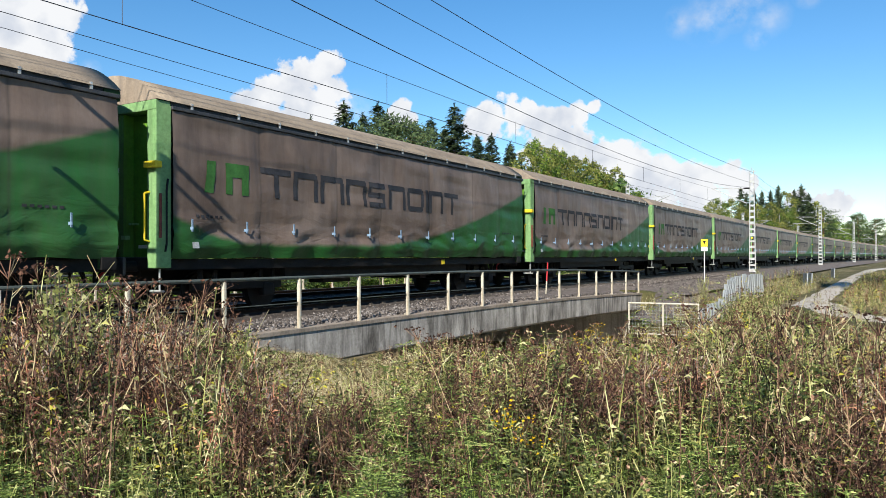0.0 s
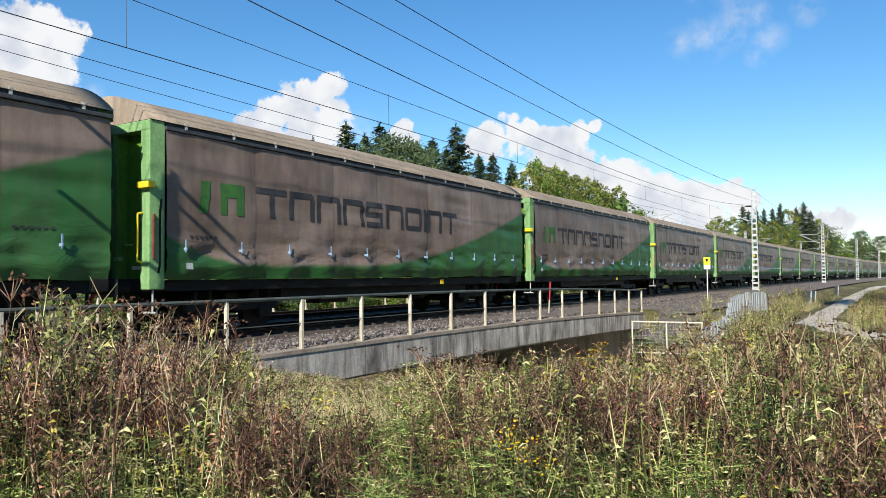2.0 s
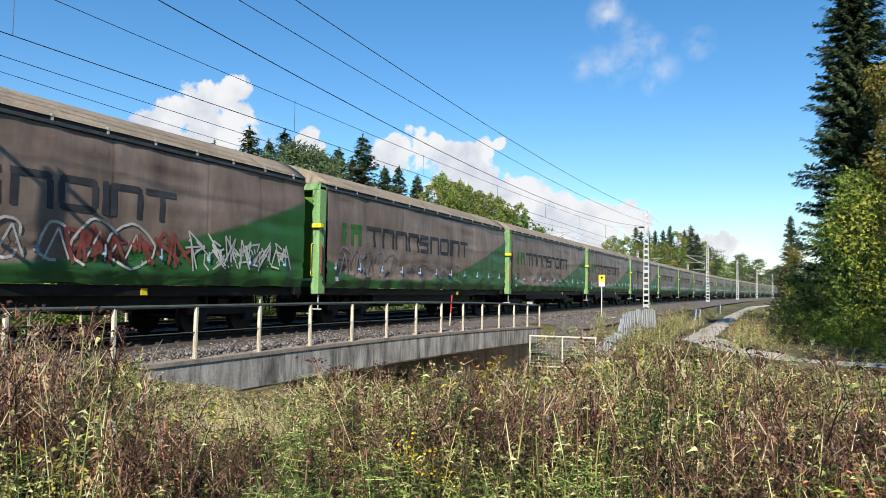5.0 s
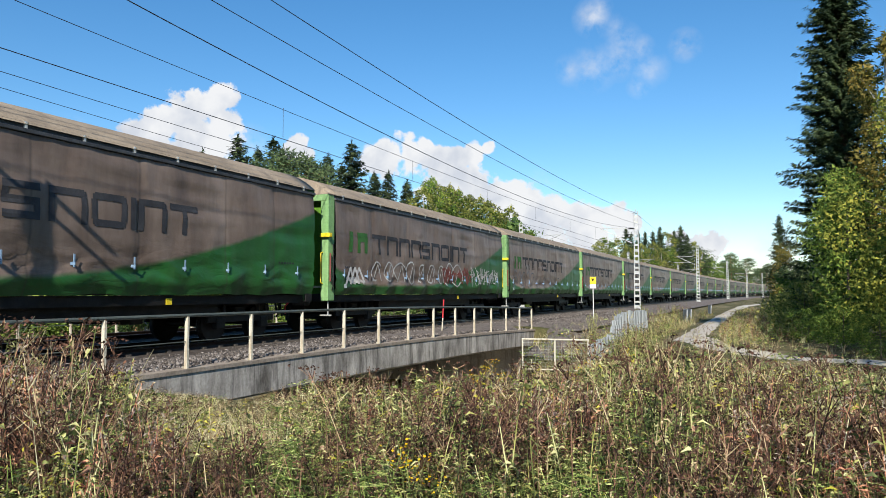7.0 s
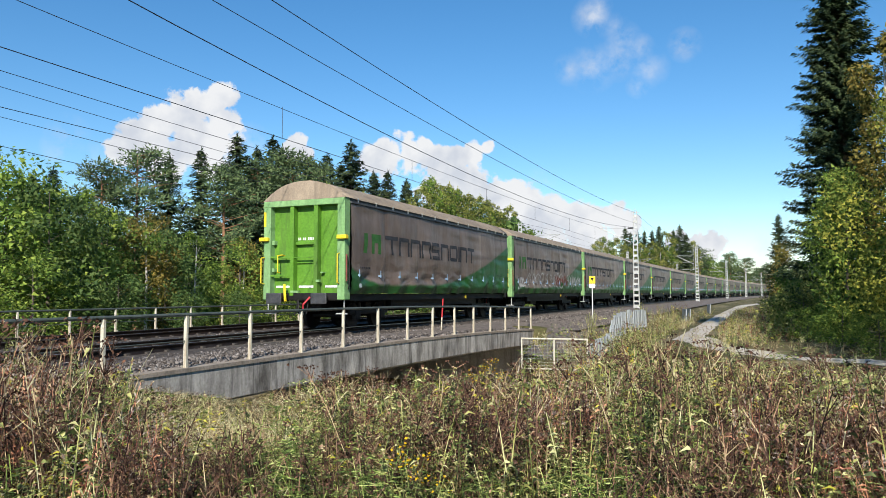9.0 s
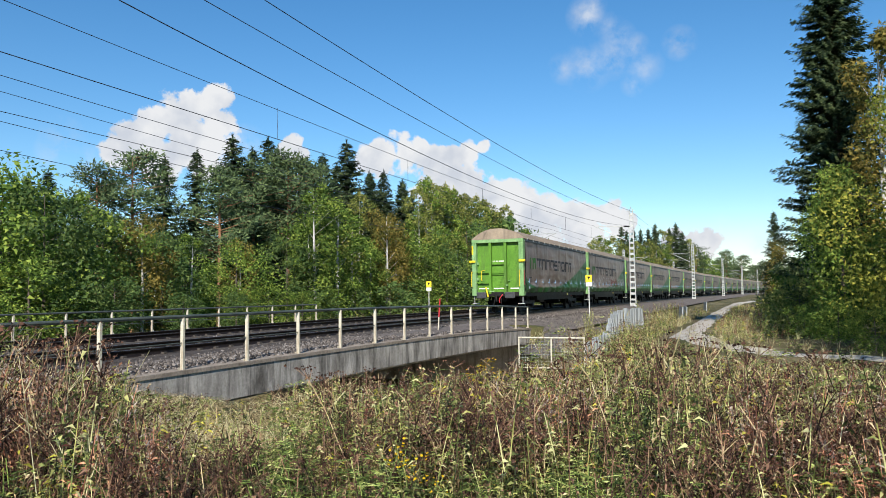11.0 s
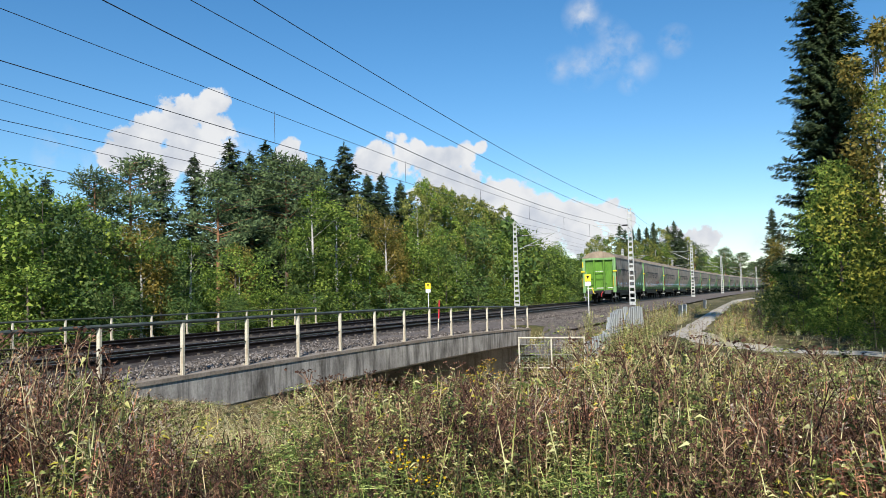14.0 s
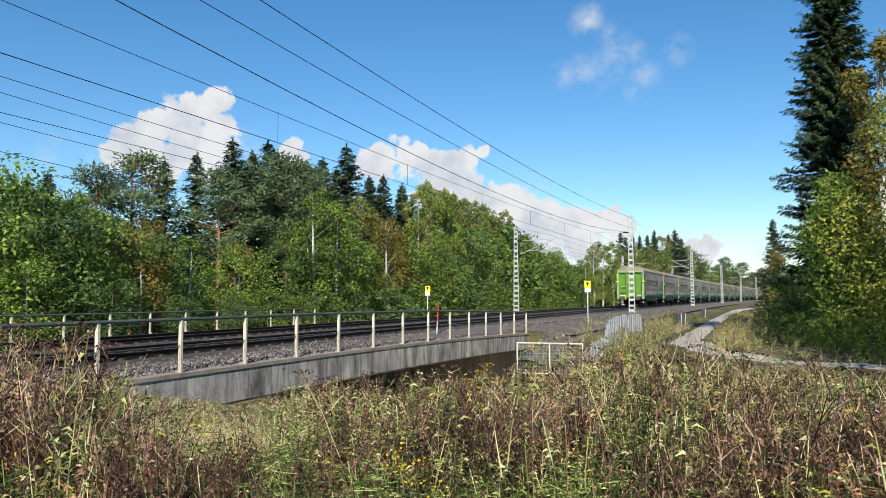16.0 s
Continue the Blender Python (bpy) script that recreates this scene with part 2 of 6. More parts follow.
M["buffer"] = speckled("buffer_steel", (0.05, 0.052, 0.056), (0.10, 0.10, 0.105), 5, 40, 0.5, 0.4)
M["ink"] = speckled("faded_print", (0.02, 0.022, 0.028), (0.05, 0.05, 0.055), 2, 20, 0.7, bump=0.1)
M["greenprint"] = speckled("green_print", (0.025, 0.09, 0.02), (0.055, 0.18, 0.04), 2, 20, 0.7, bump=0.1)
# wagon fronts: green darkened to stand for the shade in the gaps
M["shadedgreen"] = speckled("shaded_green", (0.012, 0.03, 0.01), (0.03, 0.07, 0.022), 2, 20, 0.7, bump=0.1)
M["concrete"] = speckled("concrete", (0.32, 0.29, 0.25), (0.60, 0.56, 0.49), 0.9, 18, 0.9, stain=(0.10, 0.09, 0.075), bump=0.35)
M["beam"] = speckled("stained_concrete", (0.11, 0.098, 0.085), (0.62, 0.58, 0.52), 2.2, 18, 0.9, stain=(0.045, 0.040, 0.034), bump=0.35, stretch=(1, 1, 0.4))
M["coping"] = speckled("worn_coping", (0.22, 0.18, 0.14), (0.38, 0.32, 0.26), 1.5, 24, 0.9, stain=(0.14, 0.11, 0.08), bump=0.3)
M["slab"] = speckled("grey_sheet", (0.30, 0.33, 0.35), (0.46, 0.49, 0.50), 1.2, 18, 0.6, 0.2, stain=(0.22, 0.23, 0.23))
M["postpaint"] = speckled("post_paint", (0.48, 0.44, 0.34), (0.66, 0.62, 0.50), 5, 30, 0.6, stain=(0.25, 0.17, 0.10))
M["handrail"] = speckled("rail_paint", (0.05, 0.06, 0.055), (0.10, 0.115, 0.10), 3, 30, 0.5)
M["galv"] = speckled("galvanised", (0.42, 0.43, 0.42), (0.60, 0.61, 0.59), 3, 26, 0.5, 0.4)
M["rail"] = speckled("rail_steel", (0.022, 0.016, 0.014), (0.06, 0.043, 0.035), 2, 30, 0.5, 0.6)
M["railhead"] = speckled("rail_head", (0.16, 0.15, 0.145), (0.28, 0.27, 0.26), 2, 30, 0.4, 0.7)
M["sleeper"] = speckled("sleeper", (0.045, 0.038, 0.032), (0.11, 0.095, 0.08), 3, 30, 0.9)
M["ballast"] = speckled("ballast", (0.085, 0.07, 0.062), (0.21, 0.18, 0.16), 5, 16, 0.95, bump=1.0)
M["oily"] = speckled("oily_ballast", (0.035, 0.028, 0.024), (0.10, 0.08, 0.066), 4, 18, 0.9, bump=1.0)
def stone_material():
    m, nt, b = material("ballast_stone", 0.9, 0.0, 0.3)
    geo = nt.nodes.new("ShaderNodeNewGeometry")
    col = ramp_node(nt, geo.outputs["Random Per Island"], [(0.0, (0.040, 0.033, 0.029)), (0.5, (0.12, 0.102, 0.09)), (0.85, (0.20, 0.175, 0.158)), (1.0, (0.30, 0.27, 0.25))])
    grain = noise_node(nt, 40, 4, 0.6)
    col = mix_node(nt, 0.7, col, ramp_node(nt, grain, [(0.3, (0.7, 0.7, 0.7)), (0.7, (1.15, 1.15, 1.15))]), "MULTIPLY")
    link(nt, col, b.inputs["Base Color"])
    return m


M["stone"] = stone_material()
M["gravel"] = speckled("gravel_road", (0.40, 0.36, 0.30), (0.56, 0.51, 0.44), 0.8, 30, 0.95, bump=0.5)
M["chalk"] = speckled("faded_white_spray", (0.30, 0.29, 0.28), (0.55, 0.54, 0.52), 2, 20, 0.8, bump=0.05)
M["smear"] = speckled("faded_grey_spray", (0.05, 0.05, 0.055), (0.30, 0.30, 0.31), 1.2, 20, 0.8, bump=0.05)
M["wire"] = speckled("copper_wire", (0.03, 0.035, 0.05), (0.06, 0.065, 0.08), 1, 10, 0.6, 0.3)
M["bark"] = speckled("bark", (0.07, 0.055, 0.045), (0.17, 0.14, 0.115), 3, 18, 0.95, stretch=(1, 1, 0.3))
M["pinebark"] = speckled("pine_bark", (0.20, 0.10, 0.055), (0.36, 0.20, 0.11), 2, 16, 0.95, stretch=(1, 1, 0.3))
M["birchbark"] = speckled("birch_bark", (0.35, 0.33, 0.30), (0.72, 0.70, 0.66), 2, 16, 0.8, stain=(0.05, 0.045, 0.04))
M["spruce"] = foliage("spruce_needles", [(0.15, (0.018, 0.034, 0.016)), (0.5, (0.048, 0.077, 0.035)), (0.85, (0.121, 0.155, 0.063))], 0.14, 0.75)
M["pine"] = foliage("pine_needles", [(0.1, (0.037, 0.063, 0.032)), (0.5, (0.089, 0.134, 0.060)), (0.9, (0.169, 0.225, 0.091))], 0.15, 0.9)
M["leaf"] = foliage("green_leaves", [(0.15, (0.057, 0.104, 0.022)), (0.5, (0.148, 0.238, 0.044)), (0.85, (0.335, 0.415, 0.080))], 0.38, 0.75)
M["leafdark"] = foliage("dark_leaves", [(0.1, (0.046, 0.088, 0.029)), (0.5, (0.099, 0.168, 0.047)), (0.9, (0.203, 0.272, 0.078))], 0.33)
M["leafyellow"] = foliage("yellowing_leaves", [(0.15, (0.085, 0.120, 0.024)), (0.5, (0.264, 0.306, 0.054)), (0.85, (0.575, 0.537, 0.094))], 0.42)
M["leafolive"] = foliage("olive_leaves", [(0.15, (0.088, 0.121, 0.031)), (0.5, (0.215, 0.247, 0.060)), (0.85, (0.420, 0.399, 0.112))], 0.38)
M["paleleaf"] = foliage("pale_yellow_leaves", [(0.15, (0.22, 0.24, 0.075)), (0.5, (0.42, 0.43, 0.16)), (0.85, (0.66, 0.62, 0.32))], 0.3)
M["leaforange"] = foliage("autumn_leaves", [(0.15, (0.100, 0.120, 0.028)), (0.5, (0.252, 0.214, 0.055)), (0.85, (0.420, 0.315, 0.074))], 0.4)
M["weedgreen"] = foliage("weed_leaves", [(0.15, (0.033, 0.043, 0.019)), (0.48, (0.174, 0.205, 0.062)), (0.72, (0.457, 0.438, 0.143)), (0.9, (0.676, 0.650, 0.322))], 0.2, 0.6, WEED, 0.4, 2.0)
M["freshgreen"] = foliage("fresh_leaves", [(0.15, (0.032, 0.052, 0.017)), (0.5, (0.146, 0.212, 0.053)), (0.75, (0.329, 0.421, 0.108)), (0.92, (0.611, 0.652, 0.240))], 0.2, 0.55, WEED, 0.45, 1.8)
M["weedbrown"] = foliage("withered_leaves", [(0.15, (0.019, 0.011, 0.009)), (0.5, (0.145, 0.080, 0.057)), (0.75, (0.411, 0.236, 0.152)), (0.92, (0.708, 0.568, 0.328))], 0.18, 0.8, WEED, 0.4, 2.0)
M["weedtan"] = foliage("dry_leaves", [(0.2, (0.108, 0.070, 0.038)), (0.5, (0.355, 0.242, 0.127)), (0.85, (0.844, 0.641, 0.371))], 0.25, 0.8, WEED, 0.4, 2.0)
M["umbel"] = foliage("dried_heads", [(0.1, (0.040, 0.022, 0.018)), (0.9, (0.171, 0.086, 0.054))], 0.1, 0.9, WEED, 0.4, 2.0)
M["weedred"] = foliage("reddish_leaves", [(0.15, (0.070, 0.023, 0.018)), (0.5, (0.296, 0.111, 0.074)), (0.85, (0.748, 0.374, 0.220))], 0.22, 0.8, WEED, 0.4, 2.0)
M["straw"] = foliage("straw", [(0.1, (0.159, 0.117, 0.059)), (0.5, (0.432, 0.336, 0.179)), (0.9, (0.748, 0.715, 0.434))], 0.2, 0.7, WEED, 0.4, 2.0)
M["fluff"] = foliage("seed_fluff", [(0.1, (0.24, 0.18, 0.15)), (0.9, (0.50, 0.42, 0.35))], 0.3, 0.9, WEED, 0.4, 2.0)
M["bloom"] = foliage("yellow_bloom", [(0.1, (0.60, 0.38, 0.01)), (0.9, (0.80, 0.56, 0.02))], 0.2, 0.7, WEED, 0.4, 2.0)
M["yellowleaf"] = foliage("yellowed_leaves", [(0.15, (0.240, 0.240, 0.036)), (0.5, (0.454, 0.410, 0.054)), (0.85, (0.694, 0.612, 0.122))], 0.35, 0.6, WEED, 0.4, 2.0)


def ground_material():
    m, nt, b = material("meadow_soil", 0.95, 0, 0.2)
    a, c = noise_node(nt, 0.35, 7, 0.65), noise_node(nt, 9.0, 6, 0.7)
    col = ramp_node(nt, a, [(0.3, (0.050, 0.065, 0.020)), (0.5, (0.115, 0.100, 0.045)), (0.62, (0.21, 0.175, 0.10)), (0.72, (0.33, 0.29, 0.23))])
    col = mix_node(nt, 0.8, col, ramp_node(nt, c, [(0.3, (0.5, 0.5, 0.5)), (0.7, (1.3, 1.3, 1.25))]), "MULTIPLY")
    link(nt, col, b.inputs["Base Color"])
    bump_node(nt, b, c, 0.8, 0.08)
    return m


M["ground"] = ground_material()


# ---- building helpers ----
def link_mesh(name, bm, mat, parent=None, label="", smooth=False):
    me = bpy.data.meshes.new(name)
    bm.to_mesh(me)
    bm.free()
    if smooth:
        for p in me.polygons:
            p.use_smooth = True
    me.materials.append(mat)
    ob = new(name, me)
    if parent:
        ob.parent = parent
    if label:
        ob["label"] = label
    return ob


def part(name, bm, mat, parent, label="", smooth=False):
    return link_mesh(name, bm, mat, parent, label, smooth)


def raw_mesh(name, verts, faces, mats, index=None):
    """A mesh from computed arrays; faces all have the same number of corners."""
    me = bpy.data.meshes.new(name)
    verts, faces = np.asarray(verts, np.float32).reshape(-1, 3), np.asarray(faces, np.int32)
    k = faces.shape[1]
    me.vertices.add(len(verts))
    me.vertices.foreach_set("co", verts.ravel())
    me.loops.add(faces.size)
    me.loops.foreach_set("vertex_index", faces.ravel())
    me.polygons.add(len(faces))
    me.polygons.foreach_set("loop_start", np.arange(0, faces.size, k, dtype=np.int32))
    me.polygons.foreach_set("loop_total", np.full(len(faces), k, np.int32))
    for m in mats:
        me.materials.append(m)
    if index is not None:
        me.polygons.foreach_set("material_index", np.asarray(index, np.int32))
    me.update(calc_edges=True)
    me.validate()
    return me


def box(bm, x0, x1, y0, y1, z0, z1, bevel=0.0):
    vs = bmesh.ops.create_cube(bm, size=1.0, matrix=Matrix.Translation(((x0 + x1) / 2, (y0 + y1) / 2, (z0 + z1) / 2)) @ Matrix.Diagonal((abs(x1 - x0), abs(y1 - y0), abs(z1 - z0), 1)))["verts"]
    if bevel:
        es = list({e for v in vs for e in v.link_edges})
        bmesh.ops.bevel(bm, geom=es, offset=bevel, segments=2, affect="EDGES", profile=0.6)
    return bm


def boxes(*args, bevel=0.0):
    bm = bmesh.new()
    for a in args:
        box(bm, *a, bevel=bevel)
    return bm


def rod(bm, a, b, r0, r1=None, n=8):
    a, b = Vector(a), Vector(b)
    d = b - a
    m = Matrix.Translation((a + b) / 2) @ d.to_track_quat("Z", "Y").to_matrix().to_4x4()
    bmesh.ops.create_cone(bm, cap_ends=True, segments=n, radius1=r0, radius2=r0 if r1 is None else r1, depth=d.length, matrix=m)
    return bm


def rods(*args, n=8):
    bm = bmesh.new()
    for a in args:
        rod(bm, *a, n=n)
    return bm


def tube(points, r, n=6):
    """A pipe along a run of points."""
    bm = bmesh.new()
    for a, b in zip(points, points[1:]):
        rod(bm, a, b, r, n=n)
    return bm


def empty(name, label, category, group="", kind="", m=None):
    ob = new(name)
    ob.empty_display_size = 0.2
    tagged(ob, label, category, group, kind)
    if m is not None:
        ob.matrix_basis = m
    return ob


# ---- the line of the railway: straight, then a wide bend to the right ----
BEND, BEND_FROM = 0.000306, 30.4
TRACK_X, FAR_TRACK_X = -13.9, -18.4


def on_line(s, off, z=0.0):
    """A place s metres along the line, off metres to the right of the eye's own parallel, and the turn there."""
    th = BEND * max(s - BEND_FROM, 0.0)
    x = (1 - math.cos(th)) / BEND + off * math.cos(th)
    y = min(s, BEND_FROM) + math.sin(th) / BEND - off * math.sin(th)
    return Vector((x, y, z)), -math.degrees(th)


def dip(y):
    """The bridge's edge sinks slightly along its length."""
    return -0.0008 * max(y - 14.5, 0.0) ** 2


def smooth(a, b, v):
    u = min(max((v - a) / (b - a), 0.0), 1.0)
    return u * u * (3 - 2 * u)


# ---- ground ----
def ground_z(x, y):
    z = -0.45 + 0.10 * noise.noise((x * 0.25, y * 0.25, 0.0)) + 0.05 * noise.noise((x * 0.9, y * 0.9, 3.0))
    z -= 0.35 * smooth(12, 30, y) * smooth(-2.0, -5.0, x)
    z -= 0.25 * smooth(8, 24, y)
    line = on_line(max(y, 0.0), TRACK_X)[0].x if y > 0 else TRACK_X
    off = x - line
    # the railway's own bank
    z = max(z, -0.42) if -8.2 < off < 2.6 else z
    bank = smooth(7.5, 3.4, off) * smooth(-14.0, -8.0, off)
    z = z * (1 - bank) + (-0.40) * bank
    # the underpass: a cutting across the line
    far_end = 33.5 - 12.0 * smooth(-9.6, -6.8, x)
    cut = smooth(9.5, 14.0, y) * smooth(far_end + 1.0, far_end - 0.5, y) * smooth(-3.2, -6.5, x) * smooth(-27.0, -24.0, x)
    z -= 4.2 * cut
    # beyond the line the land lies a little lower, then rises under the wood
    if off < -12:
        z -= 0.25 * smooth(-12, -18, off)
    z += 1.2 * smooth(40, 160, abs(off + 5)) * 0.6
    return z


def ground():
    def steps(lo, hi, fine_lo, fine_hi, fine):
        out = list(np.arange(fine_lo, fine_hi, fine))
        v, st = fine_hi, fine
        while v < hi:
            out.append(v)
            st *= 1.22
            v += st
        out.append(hi)
        v, st = fine_lo, fine
        while v > lo:
            st *= 1.22
            v -= st
            out.append(max(v, lo))
        return sorted(set(round(o, 3) for o in out))
    xs, ys = steps(-1500, 1500, -26, 12, 0.5), steps(-600, 2600, -4, 52, 0.5)
    verts = [(x, y, ground_z(x, y)) for y in ys for x in xs]
    n = len(xs)
    faces = [(j * n + i, j * n + i + 1, (j + 1) * n + i + 1, (j + 1) * n + i) for j in range(len(ys) - 1) for i in range(n - 1)]
    me = raw_mesh("ground", verts, faces, [M["ground"]])
    for p in me.polygons:
        p.use_smooth = True
    tagged(new("ground", me), "grassy meadow ground with bare soil patches", "ground", kind="structure")


def ribbon(name, mat, centre, half, lift, label, category, wobble=0.25):
    """A strip of road laid on the ground along a run of points."""
    rows = []
    for a, b in zip(centre, centre[1:]):
        k = max(2, int((Vector(b) - Vector(a)).length / 0.8))
        rows += [Vector(a).lerp(Vector(b), i / k) for i in range(k)]
    rows.append(Vector(centre[-1]))
    verts, faces, w = [], [], 7
    for i, p in enumerate(rows):
        d = (rows[min(i + 2, len(rows) - 1)] - rows[max(i - 2, 0)]).normalized()
        nrm = Vector((d.y, -d.x))
        for j in range(w):
            u = j / (w - 1) * 2 - 1
            h = half + wobble * noise.noise((i * 0.35, u * 3, 5.0))
            q = p + nrm * u * h
            verts.append((q.x, q.y, ground_z(q.x, q.y) + lift * (1 - 0.8 * u * u) - (0.05 if abs(u) == 1 else 0)))
    for i in range(len(rows) - 1):
        for j in range(w - 1):
            faces.append((i * w + j, i * w + j + 1, (i + 1) * w + j + 1, (i + 1) * w + j))
    me = raw_mesh(name, verts, faces, [mat])
    for p in me.polygons:
        p.use_smooth = True
    return tagged(new(name, me), label, category, kind="structure")


def ballast_bed():
    verts, faces = [], []
    prof = [(-9.6, -0.75), (-8.2, -0.42), (-7.3, -0.19), (-4.5, -0.17), (0, -0.15), (1.35, -0.165), (1.9, -0.17), (3.35, -0.24), (4.6, -0.75)]
    ss = list(np.arange(-70, 60, 0.8)) + list(np.arange(60, 620, 6.0))
    for s in ss:
        for j, (o, z) in enumerate(prof):
            if 9.0 < s < 35.5:
                o = min(o, 3.72)
                o = max(o, -8.35)
                z = max(z, -0.24)
                z += dip(s) if o > 2 else 0
            if s >= 35.5 and j == len(prof) - 1:
                o, z = 5.8, -0.60
            b = 0.035 * noise.noise((s * 2.1, o * 2.1, 1.0))
            p, _ = on_line(s, TRACK_X + o, z + b)
            verts.append(p)
    n, idx = len(prof), []
    for i in range(len(ss) - 1):
        for j in range(n - 1):
            faces.append((i * n + j, i * n + j + 1, (i + 1) * n + j + 1, (i + 1) * n + j))
            idx.append(1 if 2 <= j <= 5 else 0)
    me = raw_mesh("ballast_bed", [tuple(v) for v in verts], faces, [M["ballast"], M["oily"]], idx)
    return tagged(new("ballast_bed", me), "bed of reddish-grey crushed stone under two tracks", "ballast", kind="structure")


def ballast_stones():
    rng = random.Random(4)
    base = [Vector(v) for v in ((1, 0, 0), (-1, 0, 0), (0, 1, 0), (0, -1, 0), (0, 0, 1), (0, 0, -0.6))]
    tri = ((0, 2, 4), (2, 1, 4), (1, 3, 4), (3, 0, 4), (2, 0, 5), (1, 2, 5), (3, 1, 5), (0, 3, 5))
    verts, faces = [], []
    for _ in range(22000):
        s, o = rng.uniform(3, 62), rng.choice((rng.uniform(0.9, 3.65), rng.uniform(1.6, 3.65), rng.uniform(1.6, 3.65), rng.uniform(-6, 0.9)))
        if s > 36 and o > 2.6:
            o = rng.uniform(2.6, 5.7)
        zz = -0.19 + (dip(s) if 9 < s < 35.5 and o > 2 else 0.0)
        if s >= 35.5 and o > 3.3:
            zz = -0.24 - (o - 3.35) * 0.147
        p, _ = on_line(s, TRACK_X + o, zz)
        r = rng.uniform(0.026, 0.060)
        q = Euler((rng.uniform(0, 6), rng.uniform(0, 6), rng.uniform(0, 6))).to_matrix()
        k = len(verts)
        for v in base:
            verts.append(tuple(p + q @ Vector((v.x * r * rng.uniform(0.7, 1.4), v.y * r * rng.uniform(0.7, 1.3), v.z * r))))
        faces += [(a + k, b + k, c + k) for a, b, c in tri]
    me = raw_mesh("ballast_stones", verts, faces, [M["stone"]])
    tagged(new("ballast_stones", me), "loose crushed stones beside the rails", "stones", kind="stuff")


def rail_profile(off):
    return [(off - 0.075, -0.172), (off - 0.075, -0.160), (off - 0.012, -0.14), (off - 0.012, -0.045), (off - 0.036, -0.035), (off - 0.036, 0.0),
            (off + 0.036, 0.0), (off + 0.036, -0.035), (off + 0.012, -0.045), (off + 0.012, -0.14), (off + 0.075, -0.160), (off + 0.075, -0.172)]


def railway_track(name, centre, label):
    root = empty(name, label, "railway track", "railway tracks", "structure")
    ss = list(np.arange(-70, 40, 10.0)) + list(np.arange(40, 620, 10.0))
    for off in (-0.798, 0.798):
        verts, faces, idx = [], [], []
        prof = rail_profile(off)
        n = len(prof)
        for s in ss:
            verts += [tuple(on_line(s, centre + o, z)[0]) for o, z in prof]
        for i in range(len(ss) - 1):
            for j in range(n - 1):
                faces.append((i * n + j, i * n + j + 1, (i + 1) * n + j + 1, (i + 1) * n + j))
                idx.append(1 if j == 5 else 0)
        ob = new("rail", raw_mesh("rail", verts, faces, [M["rail"], M["railhead"]], idx))
        ob.parent = root
    return root


def sleepers(root, centre):
    bm = boxes((-1.3, 1.3, -0.13, 0.13, -0.34, -0.155), bevel=0.02)
    for sx in (-0.798, 0.798):
        for dx in (-0.13, 0.13):
            box(bm, sx + dx - 0.04, sx + dx + 0.04, -0.06, 0.06, -0.155, -0.11)
    first = part("sleeper", bm, M["sleeper"], root)
    p, a = on_line(-20, centre)
    first.matrix_basis = pose(*p, 0, 0, a)
    for i in range(1, 150):
        o = new("sleeper", first.data)
        o.parent = root
        p, a = on_line(-20 + i * 0.61, centre)
        o.matrix_basis = pose(*p, 0, 0, a)
    verts, faces = [], []
    for i in range(150, 620):
        s = -20 + i * 0.61
        k = len(verts)
        for dx, dy, z in ((-1.3, -0.13, -0.155), (1.3, -0.13, -0.155), (1.3, 0.13, -0.155), (-1.3, 0.13, -0.155)):
            for zz in (z, -0.3):
                q, _ = on_line(s + dy, centre + dx, zz)
                verts.append(tuple(q))
        faces += [(k, k + 2, k + 4, k + 6), (k, k + 1, k + 3, k + 2), (k + 2, k + 3, k + 5, k + 4), (k + 6, k + 7, k + 1, k)]
    far = new("far_sleepers", raw_mesh("far_sleepers", verts, faces, [M["sleeper"]]))
    far.parent = root
    far["kind"] = "stuff"


# ---- bridge ----
EDGE_X, FAR_EDGE_X = -10.1, -22.3


def strip(x0, x1, y0, y1, z0, z1, sag=dip, n=24, bevel=0.0):
    """A long bar along the line between two heights, following the bridge's dip."""
    bm = bmesh.new()
    rings = []
    for i in range(n + 1):
        y = y0 + (y1 - y0) * i / n
        d = sag(y)
        rings.append([bm.verts.new(v) for v in ((x0, y, z0 + d), (x1, y, z0 + d), (x1, y, z1 + d), (x0, y, z1 + d))])
    for a, b in zip(rings, rings[1:]):
        for j in range(4):
            bm.faces.new((a[j], a[(j + 1) % 4], b[(j + 1) % 4], b[j]))
    bm.faces.new(rings[0][::-1])
    bm.faces.new(rings[-1])
    bmesh.ops.recalc_face_normals(bm, faces=bm.faces)
    return bm


